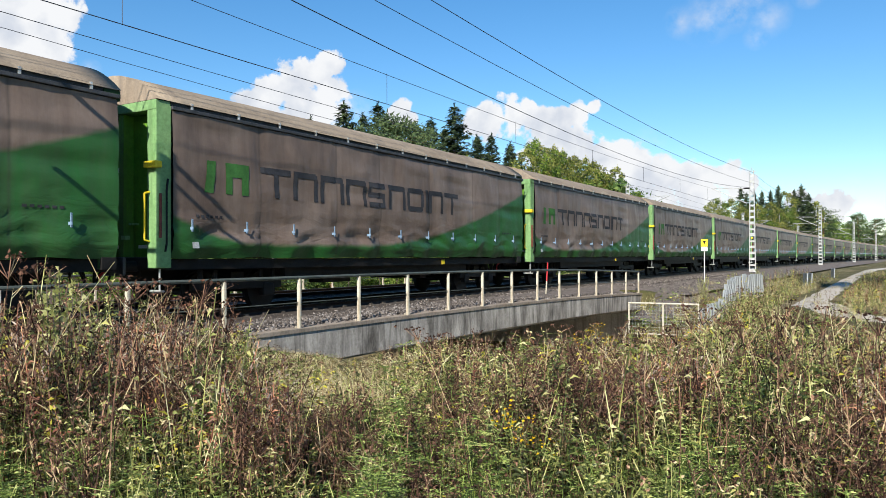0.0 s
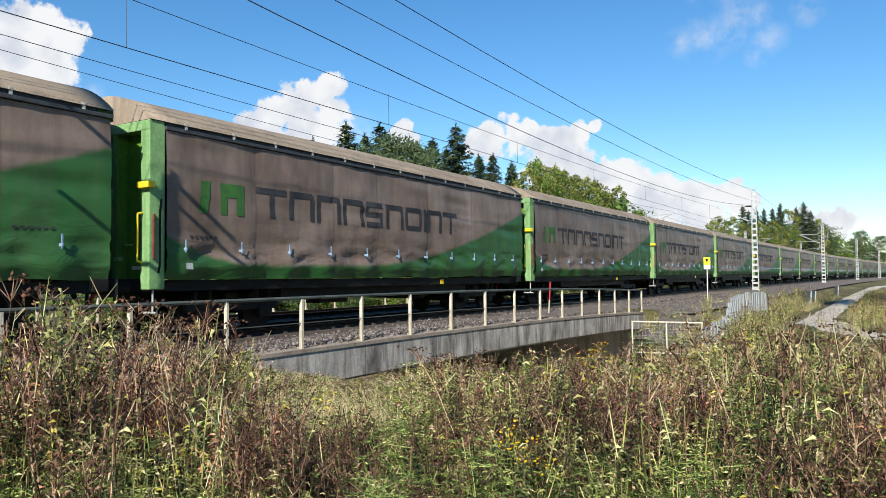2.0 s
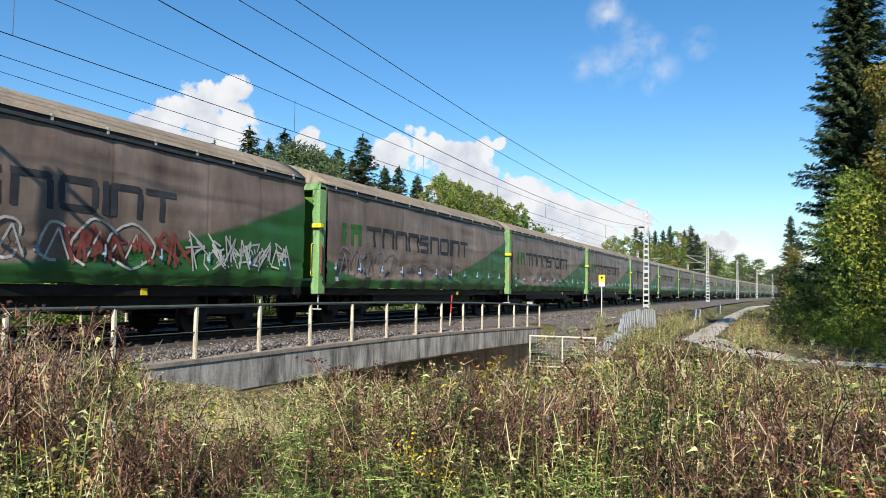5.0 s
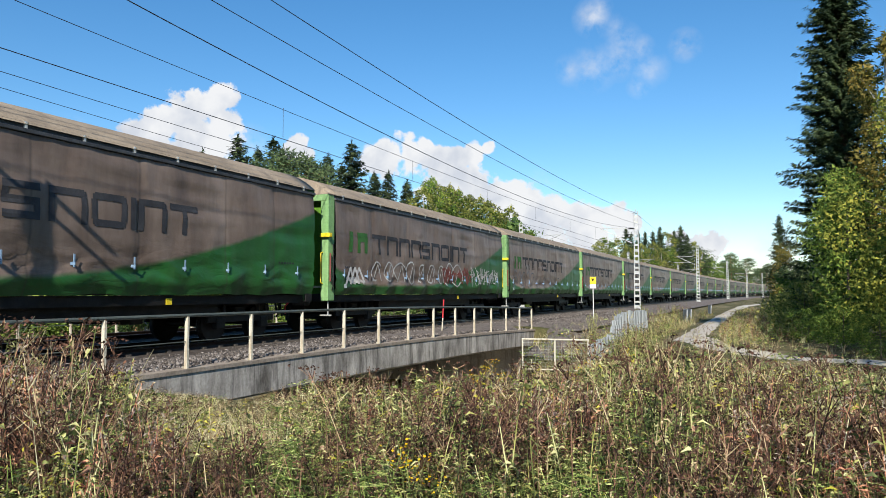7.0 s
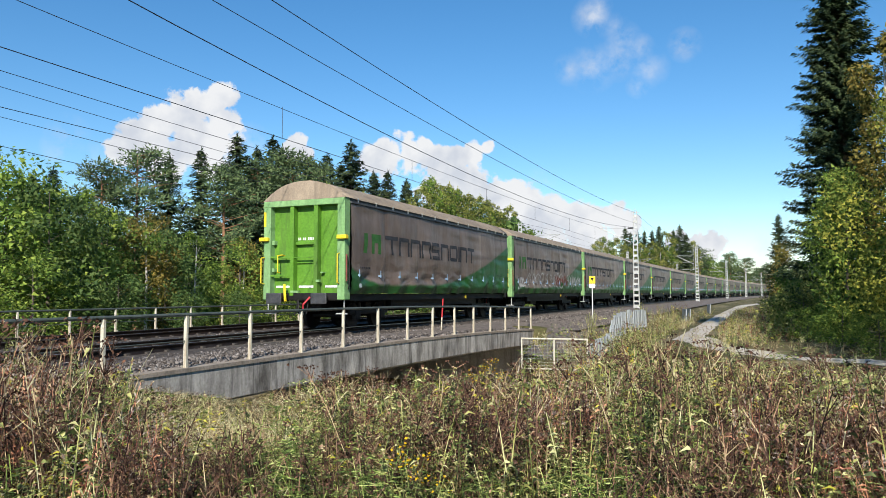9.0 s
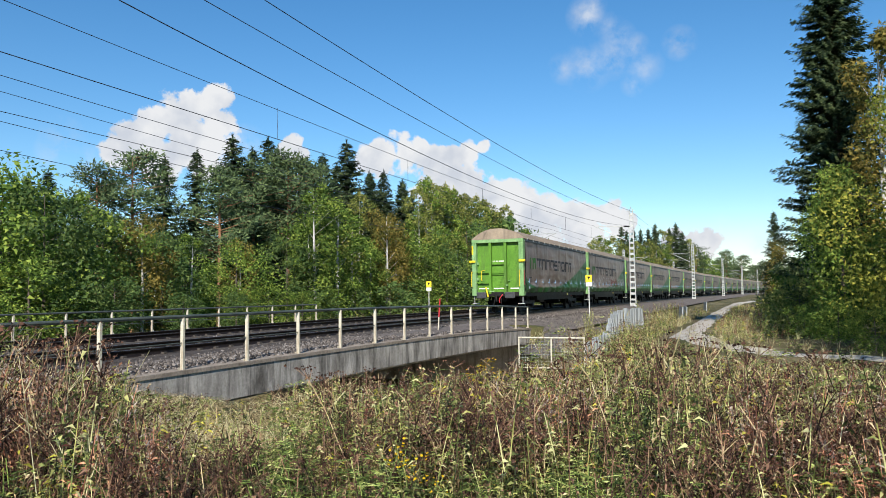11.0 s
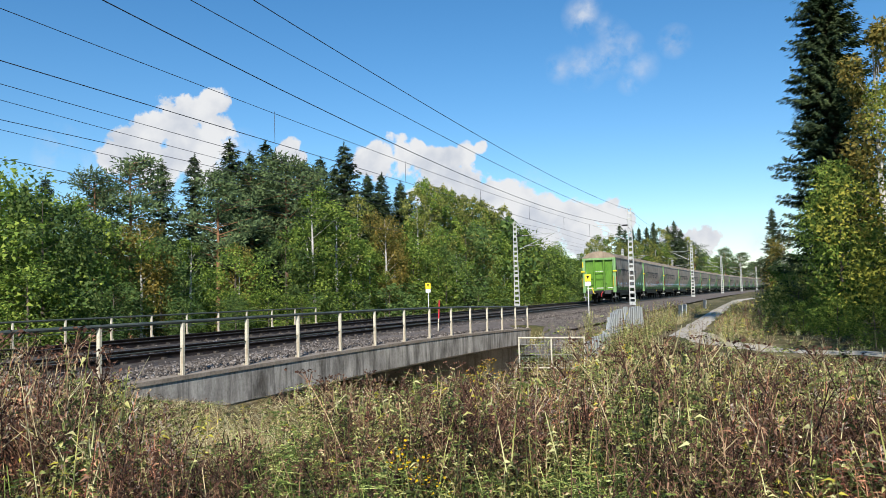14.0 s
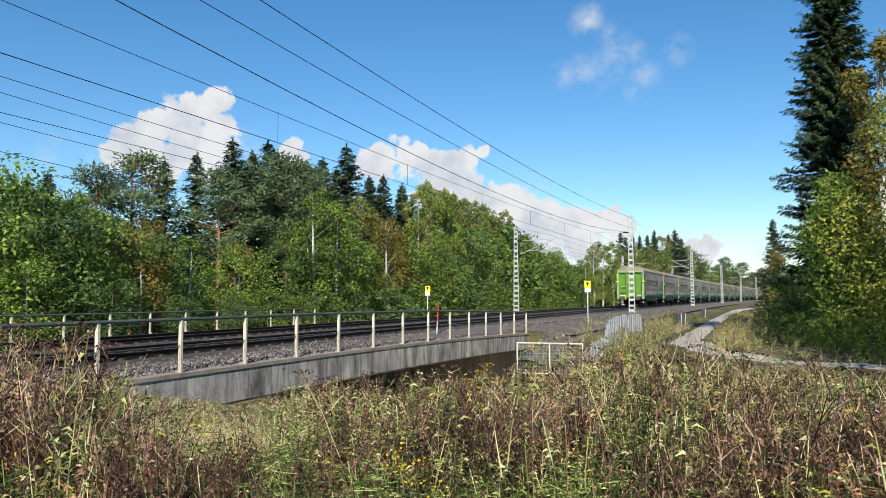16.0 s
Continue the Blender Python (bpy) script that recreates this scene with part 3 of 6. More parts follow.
def bridge():
    root = empty("railway_bridge", "short concrete railway bridge with stained edge beams over an underpass", "bridge", kind="structure")
    part("edge_beam", strip(EDGE_X - 0.32, EDGE_X + 0.10, 6.5, 35.3, -0.92, -0.27), M["beam"], root, "grey concrete edge beam with dark water stains")
    part("coping", strip(EDGE_X - 0.34, EDGE_X + 0.125, 6.5, 35.4, -0.268, -0.19), M["coping"], root, "brownish worn concrete coping")
    part("far_edge_beam", strip(FAR_EDGE_X - 0.1, FAR_EDGE_X + 0.32, 8.5, 35.3, -0.95, -0.2), M["concrete"], root)
    part("deck", strip(FAR_EDGE_X + 0.33, EDGE_X - 0.33, 9.0, 35.0, -1.05, -0.5), M["concrete"], root)
    for y0, y1 in ((6.6, 12.6), (33.6, 36.0)):
        part("abutment", boxes((FAR_EDGE_X + 0.1, EDGE_X - 0.1, y0, y1, -5.2, -1.22)), M["concrete"], root)
    part("underpass_floor", boxes((-26, -7.0, 12.4, 34.0, -4.9, -4.55)), M["gravel"], root)


def railing(name, x, y0, count, base, face, label, step=1.935, top=0.80, end=None, sag=dip):
    """Posts of angle steel with a pipe handrail and one thin knee rail."""
    root = empty(name, label, "railing", "bridge railings", "structure")
    bm = boxes((-0.035, 0.035, -0.028, 0.028, base, top), bevel=0.006)
    box(bm, -0.06 * face - 0.004, -0.06 * face + 0.004, -0.05, 0.05, base, base + 0.12)
    post = part("post", bm, M["postpaint"], root, "cream painted steel post with rust")
    for i in range(count):
        y = y0 + i * step
        o = post if i == 0 else new("post", post.data)
        o.parent = root
        if i:
            o["label"] = "cream painted steel post with rust"
        o.matrix_basis = pose(x, y, sag(y), 0, 0.4 * math.sin(i * 2.3), 0)
    y1 = y0 + (count - 1) * step
    lo = y0 - 0.05 if end is None else end
    pts = [(x, lo + (y1 + 0.05 - lo) * i / 20, top + 0.02 + sag(lo + (y1 + 0.05 - lo) * i / 20)) for i in range(21)]
    part("handrail", tube(pts, 0.034, 8), M["handrail"], root, "dark green pipe handrail")
    pts = [(x, yy, zz - 0.50) for x, yy, zz in pts]
    part("knee_rail", tube(pts, 0.010, 6), M["handrail"], root)
    return root


def lattice_mast(name, s, off, height, arm_to, arm_z=7.35, label="galvanised steel lattice catenary mast beside the track", bracket=True, turned=0):
    """Two channel legs with flat rungs, on a concrete foot, with a bracket that holds the wires."""
    p, turn = on_line(s, off)
    root = empty(name, label, "catenary mast", "catenary masts", m=pose(p.x, p.y, -0.55, 0, 0, turn + turned))
    w0, w1 = 0.26, 0.15
    for sx in (-1, 1):
        part("leg", rods(((sx * w0, 0, 0), (sx * w1, 0, height + 0.55), 0.055, 0.045), n=6), M["galv"], root)
    n = 17
    for i in range(n):
        z = 0.35 + i * (height + 0.1) / n
        w = w0 + (w1 - w0) * z / height
        part("rung", boxes((-w, w, -0.05, 0.05, z, z + (0.22 if i % 3 else 0.30) * (0.75 if i % 2 else 1.0))), M["galv"], root)
    part("footing", boxes((-0.45, 0.45, -0.4, 0.4, -0.6, 0.12), bevel=0.03), M["concrete"], root)
    if not bracket:
        return root
    d = arm_to - off
    sgn = 1 if d > 0 else -1
    az = arm_z + 0.55
    part("insulator", rods(((sgn * w1, 0, az), (sgn * (w1 + 0.55), 0, az), 0.07)), M["black"], root)
    part("bracket_tube", rods(((sgn * (w1 + 0.5), 0, az), (d, 0, az + 0.12), 0.03), ((sgn * (w1 + 0.3), 0, az - 1.35), (d + sgn * 0.25, 0, az + 0.12), 0.035)), M["galv"], root)
    part("registration_arm", rods(((sgn * 0.9, 0, az - 1.05), (d + sgn * 0.7, 0, az - 0.92), 0.022), ((d + sgn * 0.6, 0, az - 0.92), (d, 0, az - 1.12), 0.016)), M["galv"], root)
    part("top_bracket", rods(((-0.35, 0, height + 0.35), (0.35, 0, height + 0.35), 0.03), ((0, 0, height + 0.3), (0, 0, height + 0.75), 0.03)), M["galv"], root)
    return root


MASTS = [-62.0, 3.2, 70.5, 129.0, 190.0, 250.0, 312.0, 375.0]


def masts():
    for i, s in enumerate(MASTS):
        if i == 1:
            post = lattice_mast("lattice_post", s + 1.7, -10.75, 6.5, TRACK_X, label="galvanised lattice post with cross arms beside the track", bracket=False, turned=90)
            part("cross_arm", rods(((0, -0.75, 6.55), (0, 0.75, 6.55), 0.05), n=6), M["galv"], post)
            part("cross_arm", rods(((0, -0.2, 4.95), (0, 0.75, 4.95), 0.05), n=6), M["galv"], post)
            part("cross_arm", rods(((0, 0.05, 6.95), (0, -0.55, 6.95), 0.06), n=6), M["galv"], post)
            continue
        lattice_mast("catenary_mast", s, -10.75, 9.0, TRACK_X)
        lattice_mast("catenary_mast", s + 0.5, -22.3, 8.4, FAR_TRACK_X, 6.95)


def wire(name, off, z_at, sag, r, label, first=0):
    """One wire along the line, hung from mast to mast with its sag."""
    pts = []
    for a, b in zip(MASTS[first:], MASTS[first + 1:]):
        for i in range(16):
            u = i / 16
            s = a + (b - a) * u
            pts.append(tuple(on_line(s, off, z_at - sag * 4 * u * (1 - u))[0]))
    return tagged(link_mesh(name, tube(pts, r, 5), M["wire"]), label, "wire", "overhead wires")


def droppers(off, top, low, sag):
    for a, b in zip(MASTS[:4], MASTS[1:4]):
        for k in range(7):
            u = (k + 0.5) / 7
            s = a + (b - a) * u + 1.7
            p, _ = on_line(s, off)
            tagged(link_mesh("dropper", rods(((p.x, p.y, low), (p.x, p.y, top - sag * 4 * u * (1 - u)), 0.009), n=4), M["wire"]), "thin wire dropper between the overhead wires", "wire", "droppers")


def overhead():
    wire("contact_wire", TRACK_X, 6.2, 0.0, 0.011, "taut overhead contact wire above the near track")
    wire("catenary_wire", TRACK_X, 7.41, 0.35, 0.009, "overhead carrier wire above the near track")
    droppers(TRACK_X, 7.45, 6.2, 0.35)
    wire("contact_wire", FAR_TRACK_X, 6.2, 0.0, 0.010, "taut overhead contact wire above the far track")
    wire("catenary_wire", FAR_TRACK_X, 7.35, 0.35, 0.010, "overhead carrier wire above the far track")
    wire("feeder_wire", -10.75, 8.8, 0.72, 0.0125, "thick feeder wire along the mast tops")
    wire("return_wire", -10.3, 7.65, 0.69, 0.010, "return wire carried on the masts")
    wire("earth_wire", -11.2, 7.45, 1.22, 0.0125, "earth wire carried on the masts")
    wire("return_wire", -22.4, 8.4, 0.75, 0.0105, "return wire carried on the far masts")
    wire("return_wire", -22.7, 7.5, 0.75, 0.010, "return wire carried on the far masts")
    wire("earth_wire", -22.3, 6.6, 1.0, 0.0105, "earth wire carried on the far masts")


def marker_sign(x, y, base, top, label):
    root = empty("marker_sign", label, "sign", "yellow marker signs", m=pose(x, y, base, 0, 0, 12))
    h = top - base
    part("pole", rods(((0, 0.03, -0.3), (0, 0.03, h), 0.028)), M["white"], root, "thin white pole")
    part("plate", boxes((-0.19, 0.19, -0.012, 0.012, h - 0.36, h + 0.08), bevel=0.008), M["yellow"], root, "yellow plate")
    bm = bmesh.new()
    vs = [bm.verts.new(v) for v in ((-0.10, -0.017, h - 0.02), (0.10, -0.017, h - 0.02), (0.035, -0.017, h - 0.13), (0.0, -0.017, h - 0.26), (-0.035, -0.017, h - 0.13))]
    bm.faces.new(vs)
    bmesh.ops.solidify(bm, geom=bm.faces[:], thickness=0.006)
    part("symbol", bm, M["black"], root, "black arrow-like symbol")
    part("lower_plate", boxes((-0.18, 0.18, -0.012, 0.012, h - 0.62, h - 0.38), bevel=0.008), M["white"], root, "small white plate")


def marker_stake(x, y):
    root = empty("marker_stake", "leaning red and white stake by the bridge railing", "stake", m=pose(x, y, -0.45, 3, 5, 0))
    part("lower_stake", boxes((-0.022, 0.022, -0.022, 0.022, 0, 0.72), bevel=0.005), M["postpaint"], root, "weathered pale lower half")
    part("upper_stake", boxes((-0.022, 0.022, -0.022, 0.022, 0.722, 1.45), bevel=0.005), M["red"], root, "red upper half")


def gate_frame():
    root = empty("guard_rail", "white tubular guard rail with wire mesh above the underpass", "railing", m=pose(-6.85, 22.2, -1.25, 0, 0, 4))
    for x in (0, 1.02, 2.04):
        part("post", rods(((x, 0, -0.4), (x, 0, 1.05), 0.025)), M["postpaint"], root)
    part("top_tube", rods(((-0.02, 0, 1.05), (2.06, 0, 1.05), 0.026)), M["postpaint"], root)
    part("bottom_tube", rods(((-0.02, 0, 0.12), (2.06, 0, 0.12), 0.02)), M["postpaint"], root)
    bm = bmesh.new()
    for i in range(1, 20):
        rod(bm, (i * 0.102, 0, 0.12), (i * 0.102, 0, 1.05), 0.002, n=3)
    for j in range(1, 9):
        rod(bm, (0, 0, 0.12 + j * 0.103), (2.04, 0, 0.12 + j * 0.103), 0.002, n=3)
    part("mesh", bm, M["galv"], root, "thin grey wire mesh")


def slab_wall():
    """Grey upright sheets that step along the edge of the underpass."""
    root = empty("sheet_wall", "row of weathered grey upright sheets beside the underpass", "retaining wall", kind="structure")
    rng = random.Random(9)
    y, i = 22.4, 0
    while y < 45:
        w = rng.uniform(0.75, 1.15)
        u = (y - 22.4) / 22.6
        x = -4.75 - 1.5 * smooth(0, 0.75, u) + (0.05 if i % 2 else -0.05)
        top = -0.35 + 0.62 * smooth(0.0, 0.5, u) + rng.uniform(-0.06, 0.06) - 0.1 * smooth(0.7, 1, u)
        bm = bmesh.new()
        k = 6
        for j in range(k):
            a, b = -w / 2 + w * j / k, -w / 2 + w * (j + 1) / k
            d = 0.03 if j % 2 else -0.03
            box(bm, d - 0.025, d + 0.025, a, b, -1.3 + 0.9, top + 0.9 - 0.0)
        ob = part("sheet", bm, M["slab"], root)
        ob.matrix_basis = pose(x, y + w / 2, -0.9, 0, rng.uniform(-5, 5), rng.uniform(-6, 14) - 3)
        y += w * 1.0
        i += 1
        if 0.60 < u < 0.75 and rng.random() < 0.5:
            y += 1.2
    for yy, xx in ((60, -5.3), (61.2, -5.1), (84, -4.9)):
        bm = boxes((-0.04, 0.04, -0.5, 0.5, -0.6, 0.55), bevel=0.02)
        part("sheet", bm, M["slab"], root).matrix_basis = pose(xx, yy, -0.6, 0, 3, 20)


# ---- train ----
PITCH, HALF_W = 17.6, 1.61
TARP_Y, TARP_Z0, TARP_Z1 = 16.39, 1.22, 4.19


def curtain_out(y, z):
    """How far the slack curtain stands out: folds at the hem, seams, and a bulge between the posts."""
    v = (z - TARP_Z0) / (TARP_Z1 - TARP_Z0)
    hem = max(0.0, 1 - v / 0.16)
    out = 0.035 * noise.noise((y * 0.55, z * 0.9, 2.0)) + 0.018 * noise.noise((y * 2.4, z * 1.3, 4.0))
    out += (0.07 * noise.noise((y * 1.6, 3.1, 1.0)) + 0.035 * math.sin(y * 4.19)) * max(0.0, 1 - v / 0.3)
    out += 0.10 * noise.noise((y * 0.9 + 3.0, z * 5.5 + 0.5 * math.sin(y * 4.19), 9.0)) * max(0.0, 1 - abs(v - 0.17) / 0.2)
    out += 0.04 * noise.noise((y * 0.35, z * 3.2, 6.0)) * abs(noise.noise((y * 0.4, z * 0.5, 8.0))) * 2.5
    out += 0.05 * math.exp(-((v - 0.09) / 0.05) ** 2)
    out -= sum(0.022 * math.exp(-((y - s) / 0.06) ** 2) for s in SEAMS)
    return out + 0.045 * math.sin(math.pi * v) - 0.06 * hem * hem


def tarp_mesh(side):
    bm = bmesh.new()
    nx, nz = (130, 32) if side > 0 else (20, 4)
    grid = []
    for j in range(nz + 1):
        v = j / nz
        row = []
        for i in range(nx + 1):
            y = TARP_Y * i / nx
            hem = max(0.0, 1 - v / 0.16)
            z = TARP_Z0 + (TARP_Z1 - TARP_Z0) * v
            row.append(bm.verts.new((side * (HALF_W + curtain_out(y, z)), y, z + hem * 0.05 * noise.noise((y * 1.1, 0, 7.0)))))
        grid.append(row)
    for a, b in zip(grid, grid[1:]):
        for i in range(nx):
            bm.faces.new((a[i], a[i + 1], b[i + 1], b[i]) if side > 0 else (a[i + 1], a[i], b[i], b[i + 1]))
    return bm


def roof_mesh():
    bm = bmesh.new()
    prof = []
    n = 22
    for i in range(n + 1):
        x = -math.cos(math.pi * (i / n))
        prof.append((x * (HALF_W + 0.02), 4.36 + 0.64 * (1 - abs(x) ** 2.3)))
    ys = list(np.linspace(-0.36, 16.45, 24))
    rings = [[bm.verts.new((x, y, z + 0.008 * noise.noise((x * 2, y, 0)))) for x, z in prof] for y in ys]
    for a, b in zip(rings, rings[1:]):
        for i in range(n):
            bm.faces.new((a[i + 1], a[i], b[i], b[i + 1]))
    bm.faces.new(rings[0])
    bm.faces.new(rings[-1][::-1])
    return bm


def corner_shapes(kind, y0, y1, z0, z1):
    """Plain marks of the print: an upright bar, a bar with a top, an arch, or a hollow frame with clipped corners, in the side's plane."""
    w = 0.145 * (z1 - z0) / 0.7
    c = w * 0.55
    out = []
    if kind == "bar":
        out.append((y0, y0 + w, z0, z1))
    elif kind == "top":
        m = (y0 + y1) / 2
        out += [(y0, y1, z1 - w, z1), (m - w * 0.5, m + w * 0.5, z0, z1 - w)]
    elif kind == "arch":
        out += [(y0, y1 - c, z1 - w, z1), (y0, y0 + w, z0, z1 - w), (y1 - w, y1, z0, z1 - w), (y1 - c, y1 - c * 0.4, z1 - w, z1 - c * 0.4)]
    elif kind == "frame":
        out += [(y0 + c, y1 - c, z1 - w, z1), (y0 + c, y1 - c, z0, z0 + w), (y0, y0 + w, z0 + w, z1 - w), (y1 - w, y1, z0 + w, z1 - w)]
        out += [(y0 + c * 0.4, y0 + c, z1 - w, z1 - c * 0.4), (y1 - c, y1 - c * 0.4, z1 - w, z1 - c * 0.4), (y0 + c * 0.4, y0 + c, z0 + c * 0.4, z0 + w), (y1 - c, y1 - c * 0.4, z0 + c * 0.4, z0 + w)]
    else:
        m = (z0 + z1) / 2
        out += [(y0, y1 - c, z1 - w, z1), (y0, y1 - c, m - w / 2, m + w / 2), (y0, y1 - c, z0, z0 + w), (y0, y0 + w * 0.8, m + w / 2, z1 - w), (y1 - c - w * 0.8, y1 - c, z0 + w, m - w / 2)]
    return out


def flat_marks(rects, side, slant=0.0):
    bm = bmesh.new()
    for y0, y1, z0, z1 in rects:
        n, m = max(1, int((y1 - y0) / 0.1)), max(1, int((z1 - z0) / 0.07))
        for k in range(n):
            for q in range(m):
                a, b = y0 + (y1 - y0) * k / n, y0 + (y1 - y0) * (k + 1) / n
                c, d = z0 + (z1 - z0) * q / m, z0 + (z1 - z0) * (q + 1) / m
                v = []
                for y, z in ((a, c), (b, c), (b, d), (a, d)):
                    yy = y + slant * (z - z0)
                    v.append(bm.verts.new((side * (HALF_W + curtain_out(yy, z) + 0.012), yy, z)))
                bm.faces.new(v if side > 0 else v[::-1])
    return bm


def bogie(parent, yc):
    for dy in (-0.9, 0.9):
        bm = bmesh.new()
        for sx in (-0.798, 0.798):
            m = Matrix.Translation((sx, yc + dy, 0.46)) @ Matrix.Rotation(radians(90), 4, "Y")
            bmesh.ops.create_cone(bm, cap_ends=True, segments=28, radius1=0.46, radius2=0.46, depth=0.13, matrix=m)
            bmesh.ops.create_cone(bm, cap_ends=True, segments=28, radius1=0.49, radius2=0.47, depth=0.03, matrix=Matrix.Translation((sx - 0.07 * (1 if sx > 0 else -1), yc + dy, 0.46)) @ Matrix.Rotation(radians(90), 4, "Y"))
        rod(bm, (-1.0, yc + dy, 0.46), (1.0, yc + dy, 0.46), 0.08, n=10)
        part("wheelset", bm, M["black"], parent, "dark rusty steel wheelset")
    bm = bmesh.new()
    for sx in (-1.03, 1.03):
        box(bm, sx - 0.06, sx + 0.06, yc - 1.35, yc + 1.35, 0.5, 0.72, bevel=0.02)
        for dy in (-0.9, 0.9):
            box(bm, sx - 0.09, sx + 0.09, yc + dy - 0.17, yc + dy + 0.17, 0.32, 0.62, bevel=0.03)
            rod(bm, (sx, yc + dy - 0.2, 0.6), (sx, yc + dy - 0.2, 0.95), 0.06, n=8)
            rod(bm, (sx, yc + dy + 0.2, 0.6), (sx, yc + dy + 0.2, 0.95), 0.06, n=8)
    box(bm, -1.0, 1.0, yc - 0.2, yc + 0.2, 0.5, 0.9, bevel=0.02)
    part("bogie_frame", bm, M["black"], parent)


def end_wall(parent, y, out):
    """Green end wall with corner posts, two channels, a top beam and the fittings of a shunter's corner. out: -1 rear, 1 front."""
    # the front end's colour carries the gap's shade and cuts green bounce
    green, pale = (M["green"], M["palegreen"]) if out < 0 else (M["shadedgreen"], M["shadedgreen"])
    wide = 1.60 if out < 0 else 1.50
    f = lambda a, b: (min(y + out * a, y + out * b), max(y + out * a, y + out * b))
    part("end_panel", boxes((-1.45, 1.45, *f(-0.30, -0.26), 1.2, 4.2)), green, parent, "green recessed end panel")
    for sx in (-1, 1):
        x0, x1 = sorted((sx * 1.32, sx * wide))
        part("corner_post", boxes((x0, x1, *f(-0.36, 0.0), 1.02, 4.28), bevel=0.02), pale, parent, "pale green weathered corner post" if out < 0 else "green corner post darkened for the shade between wagons")
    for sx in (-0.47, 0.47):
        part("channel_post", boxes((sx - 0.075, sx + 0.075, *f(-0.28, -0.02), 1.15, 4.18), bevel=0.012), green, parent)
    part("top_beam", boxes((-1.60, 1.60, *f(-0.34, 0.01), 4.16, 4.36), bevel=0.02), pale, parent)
    part("sill_beam", boxes((-1.55, 1.55, *f(-0.34, -0.03), 1.0, 1.24), bevel=0.02), M["black"], parent)
    for sx in (-0.875, 0.875):
        bm = rods(((sx, y - out * 0.1, 1.06), (sx, y + out * 0.28, 1.06), 0.11), ((sx, y + out * 0.26, 1.06), (sx, y + out * 0.40, 1.06), 0.08), n=14)
        part("buffer", bm, M["black"], parent)
        part("buffer_head", boxes((sx - 0.3, sx + 0.3, *f(0.36, 0.42), 0.88, 1.24), bevel=0.028), M["buffer"], parent, "worn grey steel buffer head")
    bm = rods(((0, y, 1.0), (0, y + out * 0.28, 0.98), 0.05), ((0, y + out * 0.26, 1.0), (0.05, y + out * 0.3, 0.68), 0.035), ((-0.12, y + out * 0.05, 0.95), (-0.18, y + out * 0.2, 0.5), 0.025), ((0.25, y + out * 0.05, 0.95), (0.3, y + out * 0.22, 0.55), 0.025))
    part("coupling", bm, M["black"], parent, "dark screw coupling and brake hoses")


def rear_fittings(parent, y):
    part("inscription", boxes(*[(-0.36 + k * 0.064, -0.36 + k * 0.064 + 0.042, y + 0.247, y + 0.258, 3.02, 3.11) for k in range(12) if k not in (2, 5)]), M["white"], parent, "row of small white painted characters")["kind"] = "stuff"
    part("plate_shadow_bar", boxes((-0.38, 0.42, y + 0.12, y + 0.27, 2.86, 2.95), bevel=0.01), M["green"], parent)
    for x0, x1 in ((-1.25, -0.62), (-0.32, 0.34), (0.72, 1.28)):
        part("white_dash", boxes((x0, x1, y + 0.245, y + 0.258, 1.42, 1.49)), M["white"], parent)
    for sx in (-1, 1):
        x0, x1 = sorted((sx * 1.36, sx * 1.72))
        part("lamp_bracket", boxes((x0, x1, y - 0.12, y + 0.05, 3.0, 3.13), bevel=0.02), M["yellow"], parent, "yellow lamp bracket")
    bar = [(-1.55, y - 0.02, 1.55), (-1.55, y - 0.2, 1.58), (-1.55, y - 0.2, 2.42), (-1.55, y - 0.02, 2.45)]
    part("grab_handle", tube(bar, 0.02), M["yellow"], parent, "yellow grab handle")
    bar = [(-0.98, y + 0.1, 1.92), (-0.98, y - 0.05, 1.94), (-0.98, y - 0.05, 2.5), (-0.80, y - 0.05, 2.52), (-0.80, y + 0.1, 2.5)]
    part("grab_handle", tube(bar, 0.02), M["yellow"], parent, "yellow grab handle")
    bar = [(1.40, y - 0.01, 1.55), (1.40, y - 0.12, 1.58), (1.40, y - 0.12, 2.5), (1.40, y - 0.01, 2.53)]
    part("grab_handle", tube(bar, 0.02), M["yellow"], parent, "yellow grab handle")
    part("yellow_lever", rods(((-0.72, y - 0.02, 1.52), (-0.48, y - 0.30, 0.95), 0.045), n=6), M["yellow"], parent, "slanting yellow lever")
    part("yellow_stripe", boxes((-1.59, -1.50, y - 0.012, y - 0.002, 3.5, 4.0)), M["yellow"], parent)
    bm = boxes((-1.40, -0.48, y + 0.02, y + 0.10, 2.42, 2.48), (-1.38, -0.48, y + 0.02, y + 0.10, 1.80, 1.86), (-0.42, 0.42, y + 0.06, y + 0.10, 2.42, 2.45), (-0.38, 0.38, y + 0.20, y + 0.27, 2.24, 2.27))
    part("step_bar", bm, M["green"], parent)
    for piece in ((-1.36, -1.22, y + 0.10, y + 0.27, 2.88, 3.02), (-1.36, -1.22, y + 0.10, y + 0.27, 1.95, 2.08), (0.6, 0.72, y + 0.10, y + 0.27, 1.9, 1.94), (-0.5, -0.2, y + 0.0, y + 0.12, 1.25, 1.32), (0.5, 0.62, y, y + 0.12, 1.6, 1.68)):
        part("latch", boxes(piece), M["palegreen"], parent)
    part("red_hose", rods(((0.35, y - 0.10, 1.1), (0.22, y - 0.3, 0.86), 0.03), ((0.22, y - 0.3, 0.86), (0.2, y - 0.26, 0.62), 0.022)), M["red"], parent, "red brake hose")


